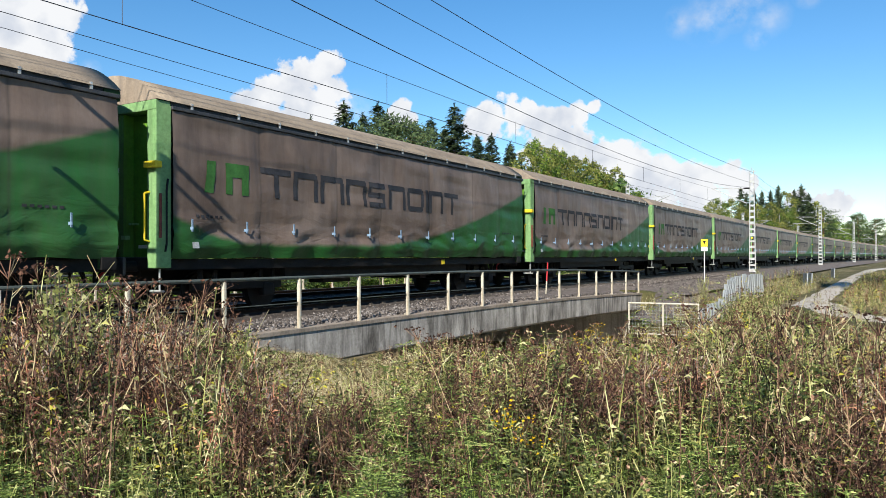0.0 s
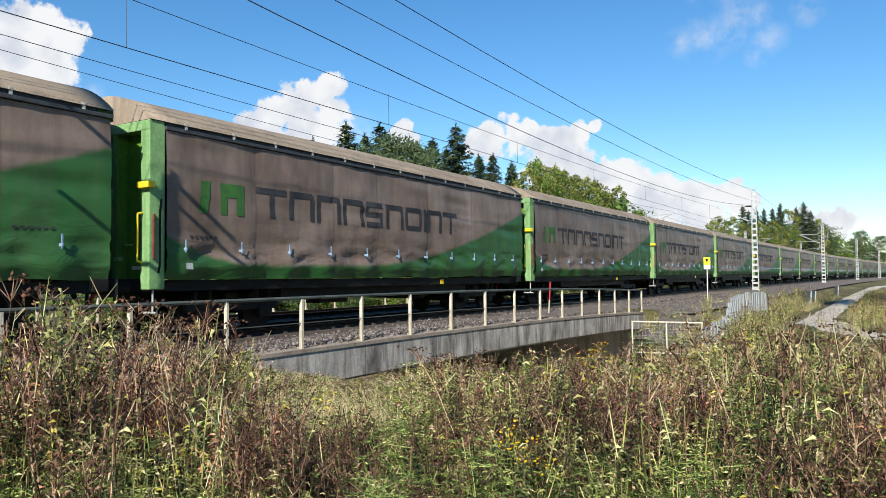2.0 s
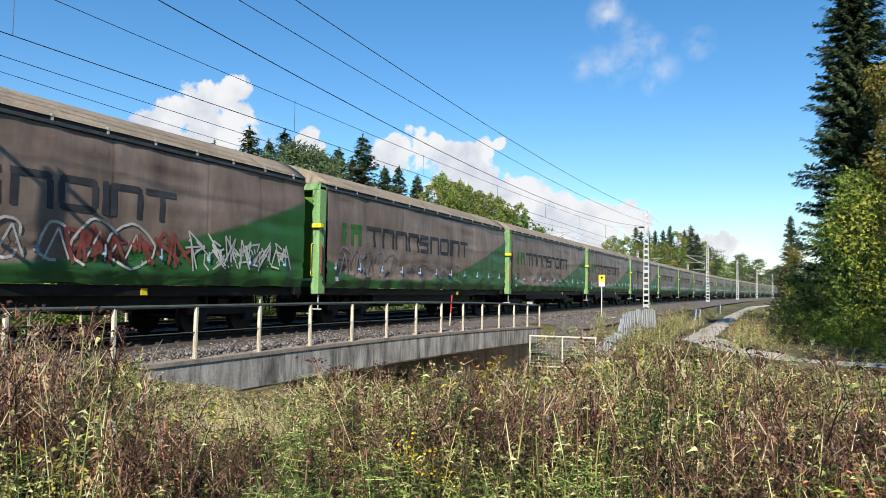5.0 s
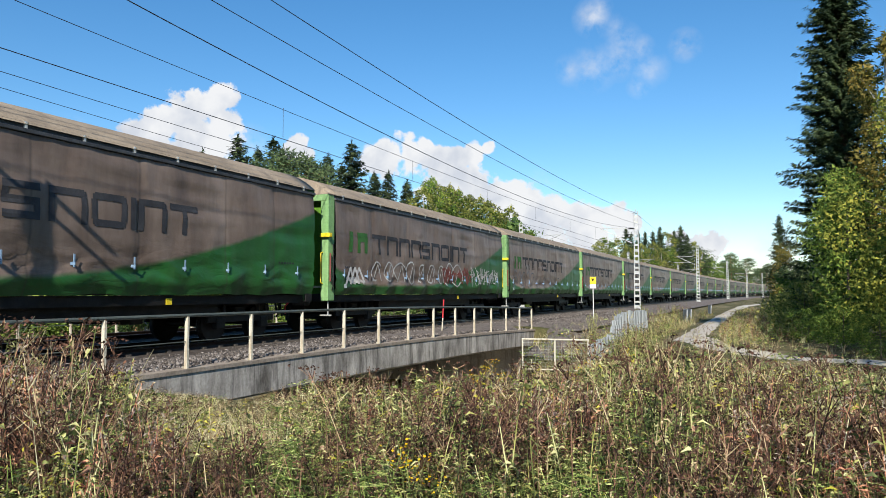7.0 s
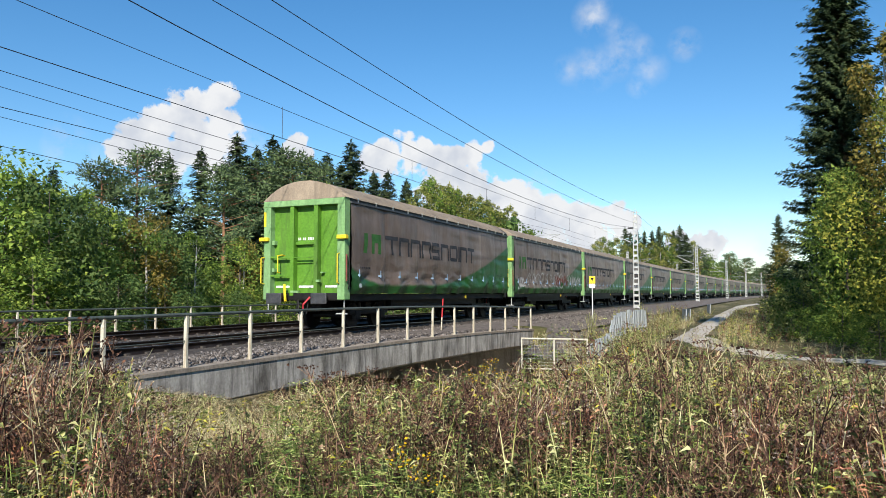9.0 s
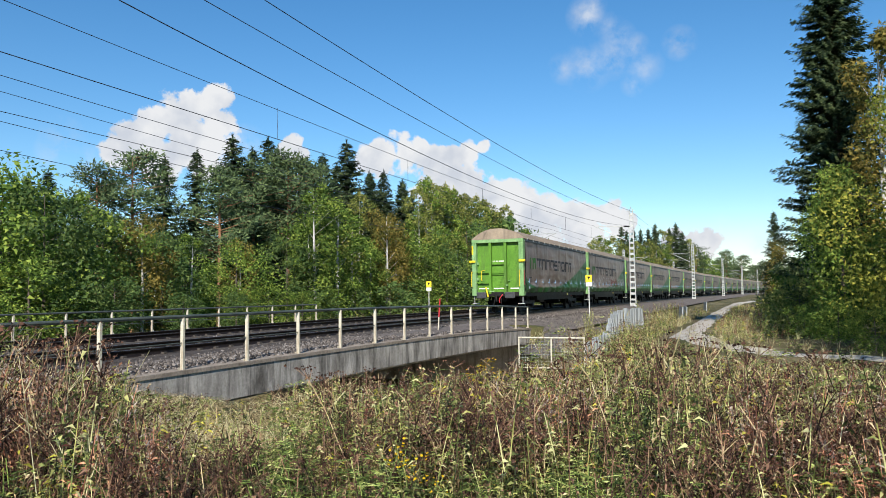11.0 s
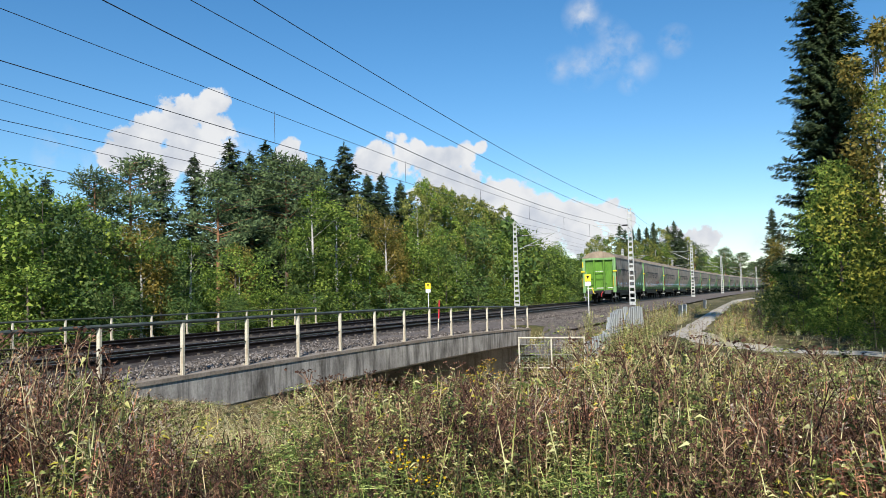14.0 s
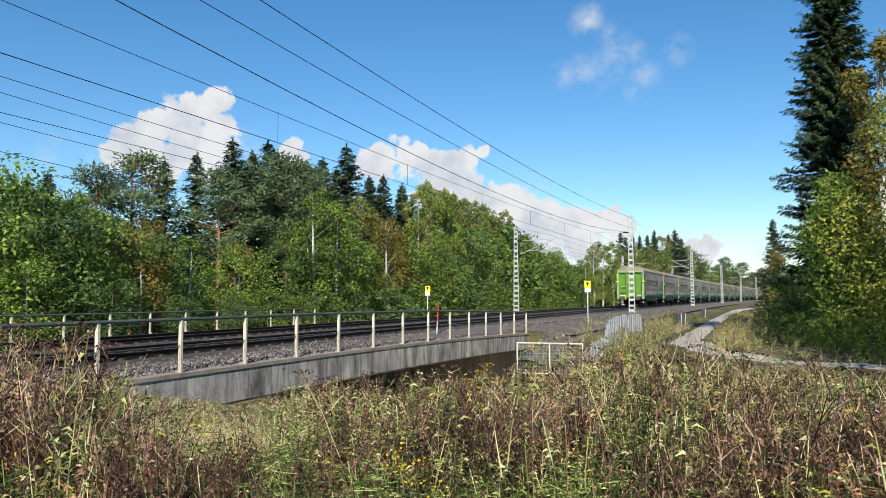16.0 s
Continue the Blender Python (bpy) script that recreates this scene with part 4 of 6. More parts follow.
def wagon():
    root = empty("freight_wagon", "green curtain-sided freight wagon with a dirty brown tarpaulin", "train wagon", "wagons of the train")
    part("underframe", boxes((-1.45, 1.45, -0.3, 16.4, 0.98, 1.2)), M["black"], root, "black steel underframe")
    part("centre_sill", boxes((-0.35, 0.35, 0.2, 15.8, 0.7, 0.978)), M["black"], root)
    for sx in (-1, 1):
        part("side_sill", boxes((sx * 1.05, sx * 1.25, 3.6, 12.6, 0.72, 0.978)), M["black"], root)
    part("brake_cylinder", boxes((-0.95, -0.37, 7.0, 7.9, 0.5, 0.9), bevel=0.03), M["black"], root)
    part("air_tank", boxes((0.4, 0.9, 5.4, 6.6, 0.55, 0.85), bevel=0.03), M["black"], root)
    part("cross_beam", boxes((-1.0, 1.0, 10.0, 10.4, 0.55, 0.69), bevel=0.03), M["black"], root)
    bogie(root, 2.3)
    bogie(root, 13.8)
    end_wall(root, -0.36, -1)
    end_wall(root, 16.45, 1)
    rear_fittings(root, -0.36)
    curtains = []
    for side in (1, -1):
        c = part("curtain", tarp_mesh(side), M["tarp"], root, "dirty brown-grey tarpaulin curtain with a green hem", smooth=True)
        curtains.append(c)
        part("curtain_backing", boxes((side * 1.44, side * 1.48, 0.0, 16.38, 1.22, 4.2)), M["black"], root)
        part("eave_rail", boxes((side * 1.50, side * 1.66, -0.02, 16.42, 4.20, 4.275), bevel=0.012), M["buffer"], root, "grey eave rail")
        part("eave_slot", boxes((side * 1.50, side * 1.575, 0.0, 16.40, 4.28, 4.41)), M["roof_edge"], root, "dark slot under the roof")
        if side < 0:
            continue
        for k in range(13):
            y = 0.5 + k * 1.28
            part("roof_clip", boxes((side * 1.56, side * 1.62, y - 0.025, y + 0.025, 4.276, 4.41)), M["galv"], root)
        for k in range(11):
            y = 0.42 + k * 1.5
            part("buckle_strap", boxes((side * 1.71, side * 1.728, y - 0.02, y + 0.02, 1.76, 2.02), (side * 1.62, side * 1.745, y - 0.014, y + 0.014, 1.80, 1.86), bevel=0.006), M["blue"], root, "pale blue buckle strap")
        # faded print: plain shapes in place of the maker's words
        y = 2.41
        for kind, w in zip(("top", "arch", "arch", "arch", "bars", "arch", "frame", "bar", "arch", "top"), (0.95, 0.88, 0.92, 0.86, 0.84, 0.88, 0.90, 0.12, 0.80, 0.92)):
            part("dark_print", flat_marks(corner_shapes(kind, y, y + w, 2.61, 3.30), side), M["ink"], c, "faded dark print of a plain angular shape")
            y += w + 0.10
        part("green_print", flat_marks([(0.78, 1.02, 2.60, 3.28)], side, 0.12), M["greenprint"], c, "faded green print of a plain bar")
        part("green_print", flat_marks([(1.36, 2.02, 2.98, 3.28), (1.36, 1.54, 2.60, 2.98), (1.80, 2.0, 2.60, 2.98)], side), M["greenprint"], c, "faded green print of a plain arch")
        part("small_print", flat_marks([(0.55 + k * 0.13, 0.63 + k * 0.13, 2.06, 2.12) for k in range(6)], side), M["ink"], c)["kind"] = "stuff"
        part("small_print", flat_marks([(14.6 + k * 0.13, 14.68 + k * 0.13, 2.08, 2.13) for k in range(6)], side), M["ink"], c)["kind"] = "stuff"
        part("label_pocket", flat_marks([(0.45, 0.62, 1.42, 1.55)], side), M["galv"], c)
        part("number_plate", boxes((side * 1.46, side * 1.475, 10.60, 10.78, 0.99, 1.14), bevel=0.004), M["yellow"], root, "small yellow plate")
    part("roof", roof_mesh(), M["roof"], root, "arched dirty tan canvas roof", smooth=True)
    for sx in (-1, 1):
        part("corner_step", rods(((sx * 1.5, -0.2, 1.0), (sx * 1.5, -0.2, 0.55), 0.02), ((sx * 1.62, -0.2, 0.56), (sx * 1.2, -0.2, 0.56), 0.025)), M["galv"], root)
        part("side_pipe", tube([(sx * 1.62, -0.16, 1.35), (sx * 1.66, -0.16, 1.5), (sx * 1.66, -0.16, 2.55), (sx * 1.62, -0.1, 2.8)], 0.022), M["black"], root)
        part("side_tube", rods(((sx * 1.63, -0.28, 1.62), (sx * 1.63, -0.28, 2.5), 0.028)), M["oldred"], root, "worn red tube on the corner post")
    return root


def spray(bm, pts, r):
    """One sprayed line on the curtain's face."""
    for a, b in zip(pts, pts[1:]):
        q = [Vector((HALF_W + curtain_out(y, z) + 0.018, y, z)) for y, z in (a, b)]
        d = q[1] - q[0]
        nrm = Vector((0, -d.z, d.y)).normalized() * r
        bm.faces.new([bm.verts.new(p) for p in (q[0] - nrm, q[1] - nrm, q[1] + nrm, q[0] + nrm)])


def loops(bm, rng, y0, y1, n, zc, size, r):
    for k in range(n):
        y = y0 + (y1 - y0) * (k + 0.5) / n
        h, w = rng.uniform(0.7, 1.1) * size, rng.uniform(0.25, 0.5)
        spray(bm, [(y + w * math.cos(a) * (1 + 0.3 * math.sin(2 * a + k)), zc + h * 0.55 * math.sin(a)) for a in np.linspace(rng.uniform(-1, 1), rng.uniform(3.8, 5.8), 13)], r)
        spray(bm, [(y - 0.2, zc - 0.42 * size), (y + 0.1, zc + 0.3 * size), (y + 0.35, zc - 0.4 * size)], r * 0.8)


def graffiti(curtain):
    """Sprayed loops and blocks low on one wagon's curtain: plain strokes, no words."""
    rng = random.Random(31)
    white, red = bmesh.new(), bmesh.new()
    loops(white, rng, 2.2, 10.6, 9, 2.02, 0.85, 0.028)
    for k in range(22):
        y = rng.uniform(8.6, 11.9)
        spray(red, [(y, 1.55 + rng.uniform(0, 0.5)), (y + rng.uniform(-0.3, 0.3), 2.0 + rng.uniform(0, 0.4)), (y + rng.uniform(0.1, 0.5), 1.6 + rng.uniform(0, 0.6))], 0.045)
    for k in range(46):
        y = rng.uniform(11.9, 15.6)
        spray(white, [(y, 1.55 + rng.uniform(0, 0.7)), (y + rng.uniform(-0.4, 0.4), 1.7 + rng.uniform(0, 0.8)), (y + rng.uniform(-0.4, 0.4), 1.6 + rng.uniform(0, 0.7))], 0.022)
    for y in (0.6, 0.9, 1.2):
        spray(white, [(y, 1.55), (y + 0.3, 2.1), (y + 0.55, 1.6), (y, 1.75)], 0.05)
    part("white_graffiti", white, M["chalk"], curtain, "white sprayed loops and strokes")["kind"] = "stuff"
    part("red_graffiti", red, M["oldred"], curtain, "red sprayed strokes")["kind"] = "stuff"


def faded_graffiti(curtain):
    rng = random.Random(44)
    grey = bmesh.new()
    loops(grey, rng, 0.5, 4.6, 5, 2.02, 1.0, 0.035)
    loops(grey, rng, 5.5, 10.5, 6, 1.9, 0.6, 0.022)
    part("grey_graffiti", grey, M["smear"], curtain, "faded grey sprayed loops")["kind"] = "stuff"


TRAIN = [   # seconds, metres along the line of the last wagon's rear
    (0.0, -60.70), (0.5, -56.34), (1.0, -52.00), (1.5, -47.65), (2.0, -43.32), (2.5, -38.93), (3.0, -34.50), (3.5, -30.05), (4.0, -25.57),
    (6.5, -2.31), (7.0, 2.28), (7.5, 6.90), (8.0, 11.58), (8.5, 16.20), (9.0, 20.91),
    (11.5, 46.35), (12.0, 51.35), (12.5, 56.40), (13.0, 61.40), (13.5, 66.35), (14.0, 71.25), (14.5, 76.00), (15.0, 80.65), (15.5, 85.10), (16.0, 89.20)]
WAGONS = []


def train():
    first = wagon()
    WAGONS.append(first)
    for i in range(1, 24):
        WAGONS.append(copy_thing(first, pose(0, 0, 0)))
    c = [o for o in WAGONS[1].children if o.name.startswith("curtain") and "backing" not in o.name][0]
    graffiti(c)
    c = [o for o in WAGONS[2].children if o.name.startswith("curtain") and "backing" not in o.name][0]
    faded_graffiti(c)
    WAGONS[2]["label"] = "green freight wagon with faded grey graffiti on its brown tarpaulin"
    WAGONS[1]["label"] = "green freight wagon with white and red graffiti on its brown tarpaulin"
    WAGONS[0]["label"] = "last green curtain-sided freight wagon, its bright green end wall showing"


def motions():
    for i, w in enumerate(WAGONS):
        rows = []
        for t, s in TRAIN:
            p, _ = on_line(s + i * PITCH + 2.3, TRACK_X)
            q, _ = on_line(s + i * PITCH + 13.8, TRACK_X)
            d = (q - p).normalized()
            o = p - d * 2.3
            rows.append((t, pose(o.x, o.y, 0.0, 0, 0, -math.degrees(math.atan2(d.x, d.y)))))
        walk(w, rows)


# ---- trees ----
def leaves_at(pts, dirs, length, width, rng, facing=None):
    """Small pointed leaves: each starts at a point, runs along its direction and turns its face roughly towards facing."""
    pts, dirs = np.asarray(pts, float), np.asarray(dirs, float)
    n = len(pts)
    dirs = dirs / np.maximum(np.linalg.norm(dirs, axis=1, keepdims=True), 1e-6)
    turn = rng.normal(size=(n, 3))
    if facing is not None:
        f = np.asarray(facing, float)
        turn = f / np.maximum(np.linalg.norm(f, axis=1, keepdims=True), 1e-6) + 0.32 * turn
    side = np.cross(dirs, turn)
    side /= np.maximum(np.linalg.norm(side, axis=1, keepdims=True), 1e-6)
    L = np.broadcast_to(np.asarray(length, float), (n,))[:, None]
    W = np.broadcast_to(np.asarray(width, float), (n,))[:, None]
    a = pts + side * W * 0.55
    b = pts - side * W * 0.55 + dirs * L * 0.12
    c = pts + dirs * L
    v = np.stack([a, b, c], 1).reshape(-1, 3)
    return v, np.arange(3 * n).reshape(-1, 3)


def limb_mesh(segs, n=5):
    bm = bmesh.new()
    for a, b, r0, r1 in segs:
        rod(bm, a, b, r0, r1, n)
    return bm


def make_tree(name, label, crown, leaf_mat, segs, bark):
    root = empty(name, label, "tree", "trees of the wood")
    part("trunk", limb_mesh(segs), bark, root)
    v, f = crown
    ob = new("crown", raw_mesh("crown", v, f, [leaf_mat]))
    ob.parent = root
    return root


def spruce(h, r, seed, dense=1.0, low=0.06, fine=1.0, label="tall dark green spruce in the wood", taper=0.76):
    rng = np.random.default_rng(seed)
    pts, dirs, ln, wd, face = [], [], [], [], []
    z = low * h
    while z < h * 0.985:
        u = z / h
        reach = r * ((1 - u) ** taper) * (0.8 + 0.45 * rng.random()) * min(1.0, 0.6 + u * 4) + 0.08
        k = max(4, int((5 + 7 * (1 - u)) * dense))
        for a in rng.random(k) * 6.283:
            L = reach * (0.55 + 0.45 * rng.random())
            zb = z + rng.uniform(-0.18, 0.18) * (1 - 0.6 * u)
            m = max(3, int(L * 5.2 * dense / fine))
            for j in range(m):
                q = (j + rng.random()) / m
                drop = (-0.50 * (1 - u) - 0.05) * q * L * (1 - 0.35 * q) + 0.18 * L * q ** 3
                px, py = math.cos(a) * L * q, math.sin(a) * L * q
                for sgn in (-1, 1):
                    pts.append((px, py, zb + drop + rng.normal() * 0.05))
                    side = a + sgn * (0.2 + 0.7 * rng.random())
                    dirs.append((math.cos(side), math.sin(side), -0.2 - 0.55 * rng.random()))
                    face.append((0.5 * math.cos(a), 0.5 * math.sin(a), 1.0))
                    ln.append((0.30 + 0.34 * rng.random()) * fine)
                    wd.append((0.15 + 0.13 * rng.random()) * fine)
        z += (0.17 + 0.24 * (1 - u) * h / 16) / dense ** 0.5
    for j in range(30):
        pts.append((0, 0, h * (0.93 + 0.07 * j / 30)))
        a = rng.random() * 6.283
        dirs.append((math.cos(a), math.sin(a), 1.4))
        ln.append(0.30), wd.append(0.07), face.append((math.cos(a), math.sin(a), 0.5))
    segs = [((0, 0, -0.8), (0, 0, h * 0.5), 0.014 * h, 0.008 * h), ((0, 0, h * 0.5), (0, 0, h * 0.99), 0.008 * h, 0.01)]
    return make_tree("spruce_tree", label, leaves_at(pts, dirs, ln, wd, rng, face), M["spruce"], segs, M["bark"])


def pine(h, r, seed, label="pine with a bare reddish trunk and a high open crown"):
    rng = np.random.default_rng(seed)
    segs = [((0, 0, -0.8), (0.1, 0, h * 0.55), 0.014 * h, 0.010 * h), ((0.1, 0, h * 0.55), (0.0, 0.1, h * 0.97), 0.010 * h, 0.02)]
    pts, dirs, ln, face = [], [], [], []
    for i in range(46):
        u = 0.42 + 0.57 * (i / 46)
        a = rng.random() * 6.283
        L = r * (0.35 + 0.75 * rng.random()) * math.sin(math.pi * min(0.97, (u - 0.30) / 0.72)) ** 0.7 + 0.25
        e = np.array([math.cos(a) * L, math.sin(a) * L, h * u + L * 0.18])
        segs.append(((0, 0, h * u - 0.2), tuple(e), 0.045, 0.015))
        for c in range(2):
            ctr = e * np.array([1 - 0.3 * c, 1 - 0.3 * c, 1]) + rng.normal(size=3) * 0.12
            n = 56
            p = rng.normal(size=(n, 3)) * np.array([0.48, 0.48, 0.22]) * (0.6 + 0.1 * r)
            pts += list(ctr + p)
            face += list(p / 0.4 + np.array([0, 0, 0.9]))
            dirs += list(p + rng.normal(size=(n, 3)) * 0.45 + np.array([0, 0, 0.15]))
            ln += list(0.28 + 0.22 * rng.random(n))
    ln = np.array(ln)
    return make_tree("pine_tree", label, leaves_at(pts, dirs, ln, ln * 0.34, rng, face), M["pine"], segs, M["pinebark"])


def broadleaf(h, r, seed, mat, bark, leaf=0.30, count=6200, low=0.12, label="bushy green deciduous tree at the wood's edge", name="broadleaf_tree", spread=0.55):
    rng = np.random.default_rng(seed)
    segs = [((0, 0, -0.8), (0.05 * h * rng.normal() * 0.4, 0, h * 0.45), 0.013 * h, 0.009 * h)]
    top = segs[0][1]
    segs.append((top, (top[0], 0.1, h * 0.93), 0.009 * h, 0.012))
    clumps = []
    n = 34
    for i in range(n):
        u = low + (0.97 - low) * (i + rng.random()) / n
        prof = math.sin(math.pi * min(0.98, max(0.05, (u - low * 0.4) / (1.02 - low * 0.4)))) ** spread
        a, L = rng.random() * 6.283, r * prof * (0.35 + 0.62 * rng.random())
        c = np.array([math.cos(a) * L, math.sin(a) * L, h * u])
        clumps.append((c, r * (0.22 + 0.20 * rng.random()) * (1.15 - 0.5 * u)))
        if i % 2 == 0:
            segs.append(((top[0] * u, 0, h * max(0.08, u - 0.14)), tuple(c), 0.016, 0.005))
    pts, dirs, face = [], [], []
    per = count // n
    for c, s in clumps:
        d = rng.normal(size=(per, 3))
        d /= np.linalg.norm(d, axis=1, keepdims=True)
        rad = s * (0.35 + 0.75 * rng.random((per, 1)) ** 0.6)
        p = c + d * rad * np.array([1, 1, 1.1])
        pts.append(p)
        dirs.append(0.35 * d + rng.normal(size=(per, 3)) * 0.8 + np.array([0, 0, -0.45]))
        face.append(d + np.array([0, 0, 0.45]))
    pts, dirs, face = np.concatenate(pts), np.concatenate(dirs), np.concatenate(face)
    k = len(pts)
    ln = leaf * (0.6 + 0.8 * rng.random(k))
    return make_tree(name, label, leaves_at(pts, dirs, ln, ln * 0.62, rng, face), mat, segs, bark)


def put(src, x, y, scale=1.0, turn=0.0, wide=1.0, label=""):
    m = Matrix.Translation((x, y, ground_z(x, y))) @ Matrix.Rotation(turn, 4, "Z") @ Matrix.Diagonal((scale * wide, scale * wide, scale, 1))
    ob = copy_thing(src, m)
    if label:
        ob["label"] = label
    return ob


def woods():
    rng = random.Random(77)
    far = lambda ob: setattr(ob, "location", (0, -260, -0.4)) or ob
    S = [far(spruce(16, 3.4, 1, dense=1.25, fine=0.62)), far(spruce(16, 3.0, 2, dense=1.25, fine=0.62)), far(spruce(16, 3.9, 3, dense=1.25, fine=0.62))]
    P = [far(pine(15, 2.9, 4)), far(pine(15, 3.4, 5))]
    D = [far(broadleaf(10, 4.0, 36, M["leafdark"], M["bark"], 0.58, 1050, label="dark green deciduous tree deep in the wood")), far(broadleaf(10, 4.0, 37, M["leaf"], M["bark"], 0.58, 1050, label="green deciduous tree deep in the wood"))]
    B = [far(broadleaf(10, 4.2, 6, M["leaf"], M["bark"], 0.25, 4800)), far(broadleaf(10, 3.8, 7, M["leafdark"], M["bark"], 0.25, 4800, label="dark green deciduous tree at the wood's edge")),
         far(broadleaf(12, 2.7, 8, M["leaf"], M["birchbark"], 0.215, 5400, label="slender green birch with pale bark", name="birch_tree"))]
    Y = [far(broadleaf(12, 2.1, 9, M["leafolive"], M["birchbark"], 0.215, 4600, label="slender birch turning yellow", name="birch_tree")), far(broadleaf(9, 2.3, 10, M["leaforange"], M["birchbark"], 0.18, 5000, label="small birch with orange autumn leaves", name="birch_tree"))]
    for i, ob in enumerate(S + P + B + Y + D):
        ob.location = (-60 + i * 11, -120 - 6 * (i % 3), -0.5)
    H = {id(o): h for o, h in zip(S + P + B + Y + D, (16, 16, 16, 15, 15, 10, 10, 12, 12, 9, 10, 10))}

    def row(kinds, spots, wide=1.0):
        for i, (slope, off, h) in enumerate(spots):
            src = kinds[i % len(kinds)]
            y = off / slope
            put(src, off, y, 1.04 * h / H[id(src)], rng.uniform(0, 6.28), wide * rng.uniform(0.9, 1.1))

    # slope of the sight line from the eye, distance to the side, height
    row(S, [(-1.345, -43, 9.6), (-1.31, -42, 9.8), (-1.255, -43, 10.6), (-0.962, -41, 12.7), (-0.889, -41, 13.8), (-0.812, -40, 15.4), (-0.738, -42, 16.8), (-0.632, -41, 16.6), (-0.588, -40, 18.4), (-0.545, -41, 16.0), (-0.522, -41, 16.8), (-0.492, -40, 15.6), (-0.78, -44, 14.0)], 1.25)
    row(P, [(-1.125, -40, 10.6), (-1.035, -40, 12.2), (-0.77, -39, 13.0), (-0.70, -38, 14.4), (-0.665, -40, 15.0), (-0.84, -37, 11.5)])
    row(B, [(-1.40, -31, 7.8), (-1.26, -29, 7.0), (-1.18, -31, 7.4), (-1.10, -30, 6.0), (-0.965, -30, 5.6), (-0.90, -31, 6.0), (-0.80, -31, 5.6), (-0.70, -30, 6.2), (-0.55, -30, 6.6), (-0.47, -30, 7.6), (-0.43, -29.5, 7.0), (-0.405, -29.5, 8.8), (-0.50, -31, 7.6), (-0.385, -29, 9.5), (-0.325, -29, 8.6), (-1.52, -33, 8.5), (-1.7, -34, 8.5)], 1.15)
    row([B[2]], [(-0.645, -29, 10.0), (-0.605, -29.5, 9.4), (-0.575, -30, 8.6), (-0.335, -30, 11.0), (-0.665, -30, 7.6), (-0.36, -31, 13.2), (-0.41, -32, 13.0)], 1.2)
    row([Y[0]], [(-0.44, -31, 13.8), (-0.42, -32, 14.4), (-0.565, -33, 11.6), (-0.385, -31, 13.8), (-0.355, -31, 14.0), (-0.30, -30, 10.0), (-0.285, -30, 9.6)])
    row([Y[1]], [(-1.01, -30.5, 6.8), (-0.985, -31, 6.2), (-0.52, -30, 9.6), (-0.795, -31.5, 6.0), (-0.505, -31, 9.4)])
    # the wood's edge running on beside the line
    for i in range(30):
        y = 90 + i * 2.4
        k = rng.choice((B[1], B[2], D[0], D[1], Y[0], B[0], S[1]))
        h = float(np.interp(y, (90, 106, 132, 162), (13.2, 11.2, 8.8, 8.0))) * rng.uniform(0.88, 1.06)
        put(k, -31.5 + rng.uniform(-1.5, 1.5), y, h / H[id(k)], rng.uniform(0, 6.28), 1.05 if H[id(k)] < 16 else 1.25)
    for i in range(17):
        slope = -0.475 - 0.0185 * i + rng.uniform(-0.005, 0.005)
        put(S[i % 3], -45, -45 / slope, (16.8 + 2.2 * math.sin(i * 2.1) - 0.1 * i) / 16, rng.uniform(0, 6.28), 1.25)
    for i in range(13):
        k = (Y[0], B[2], Y[0])[i % 3]
        slope = -0.465 + 0.0115 * i
        put(k, -31.5, -31.5 / slope, (13.6 + 1.2 * math.sin(i * 1.7)) / 12, rng.uniform(0, 6.28), 0.85)
    # deep wood behind, and undergrowth along its foot
    for i in range(64):
        y = rng.uniform(-4, 120)
        put(rng.choice(D), rng.uniform(-58, -44), y, rng.uniform(0.55, 0.8), rng.uniform(0, 6.28), 1.3)
    for i in range(40):
        y = 4 + i * 2.9 + rng.uniform(-1, 1)
        put(rng.choice(B[:2] if y < 45 else D), -27.8 + rng.uniform(-1.2, 0.8), y, rng.uniform(0.22, 0.38), rng.uniform(0, 6.28), 1.5, "low green bush at the foot of the wood")
    # the far block of wood left of the line
    for slope, y, h, k in ((-0.212, 135, 9.5, B[2]), (-0.198, 140, 12.5, Y[0]), (-0.187, 146, 13.5, B[2]), (-0.172, 155, 14.0, Y[0]), (-0.162, 170, 17.5, S[0]), (-0.155, 172, 16.5, S[2]), (-0.146, 175, 17.0, S[1]),
                           (-0.137, 182, 17.5, S[1]), (-0.127, 186, 17.8, S[0]), (-0.118, 195, 19.6, S[0]), (-0.109, 200, 18.5, Y[0]), (-0.100, 205, 19.0, S[1]), (-0.092, 214, 21.0, S[2]), (-0.084, 220, 18.8, S[2]), (-0.077, 226, 17.0, Y[0]), (-0.068, 236, 15.5, P[1]), (-0.06, 250, 13.5, B[0]), (-0.204, 150, 8, S[1])):
        put(k, slope * y, y, h / H[id(k)], rng.uniform(0, 6.28), 1.15)
    for slope, y, h, k in ((-0.158, 160, 12.5, Y[0]), (-0.150, 164, 11.0, B[2]), (-0.143, 168, 13.5, Y[0]), (-0.134, 174, 12.5, B[2]), (-0.126, 180, 14.5, Y[0]), (-0.118, 186, 13.0, Y[0]), (-0.110, 194, 14.0, B[2]), (-0.102, 200, 13.5, Y[0])):
        put(k, slope * y, y, h / 12, rng.uniform(0, 6.28), 1.25)
    for i in range(30):
        y = rng.uniform(150, 245)
        put(rng.choice(D), -(0.205 - 0.135 * (y - 135) / 110) * y - rng.uniform(0, 14), y, rng.uniform(0.6, 0.95), rng.uniform(0, 6.28), 1.3)
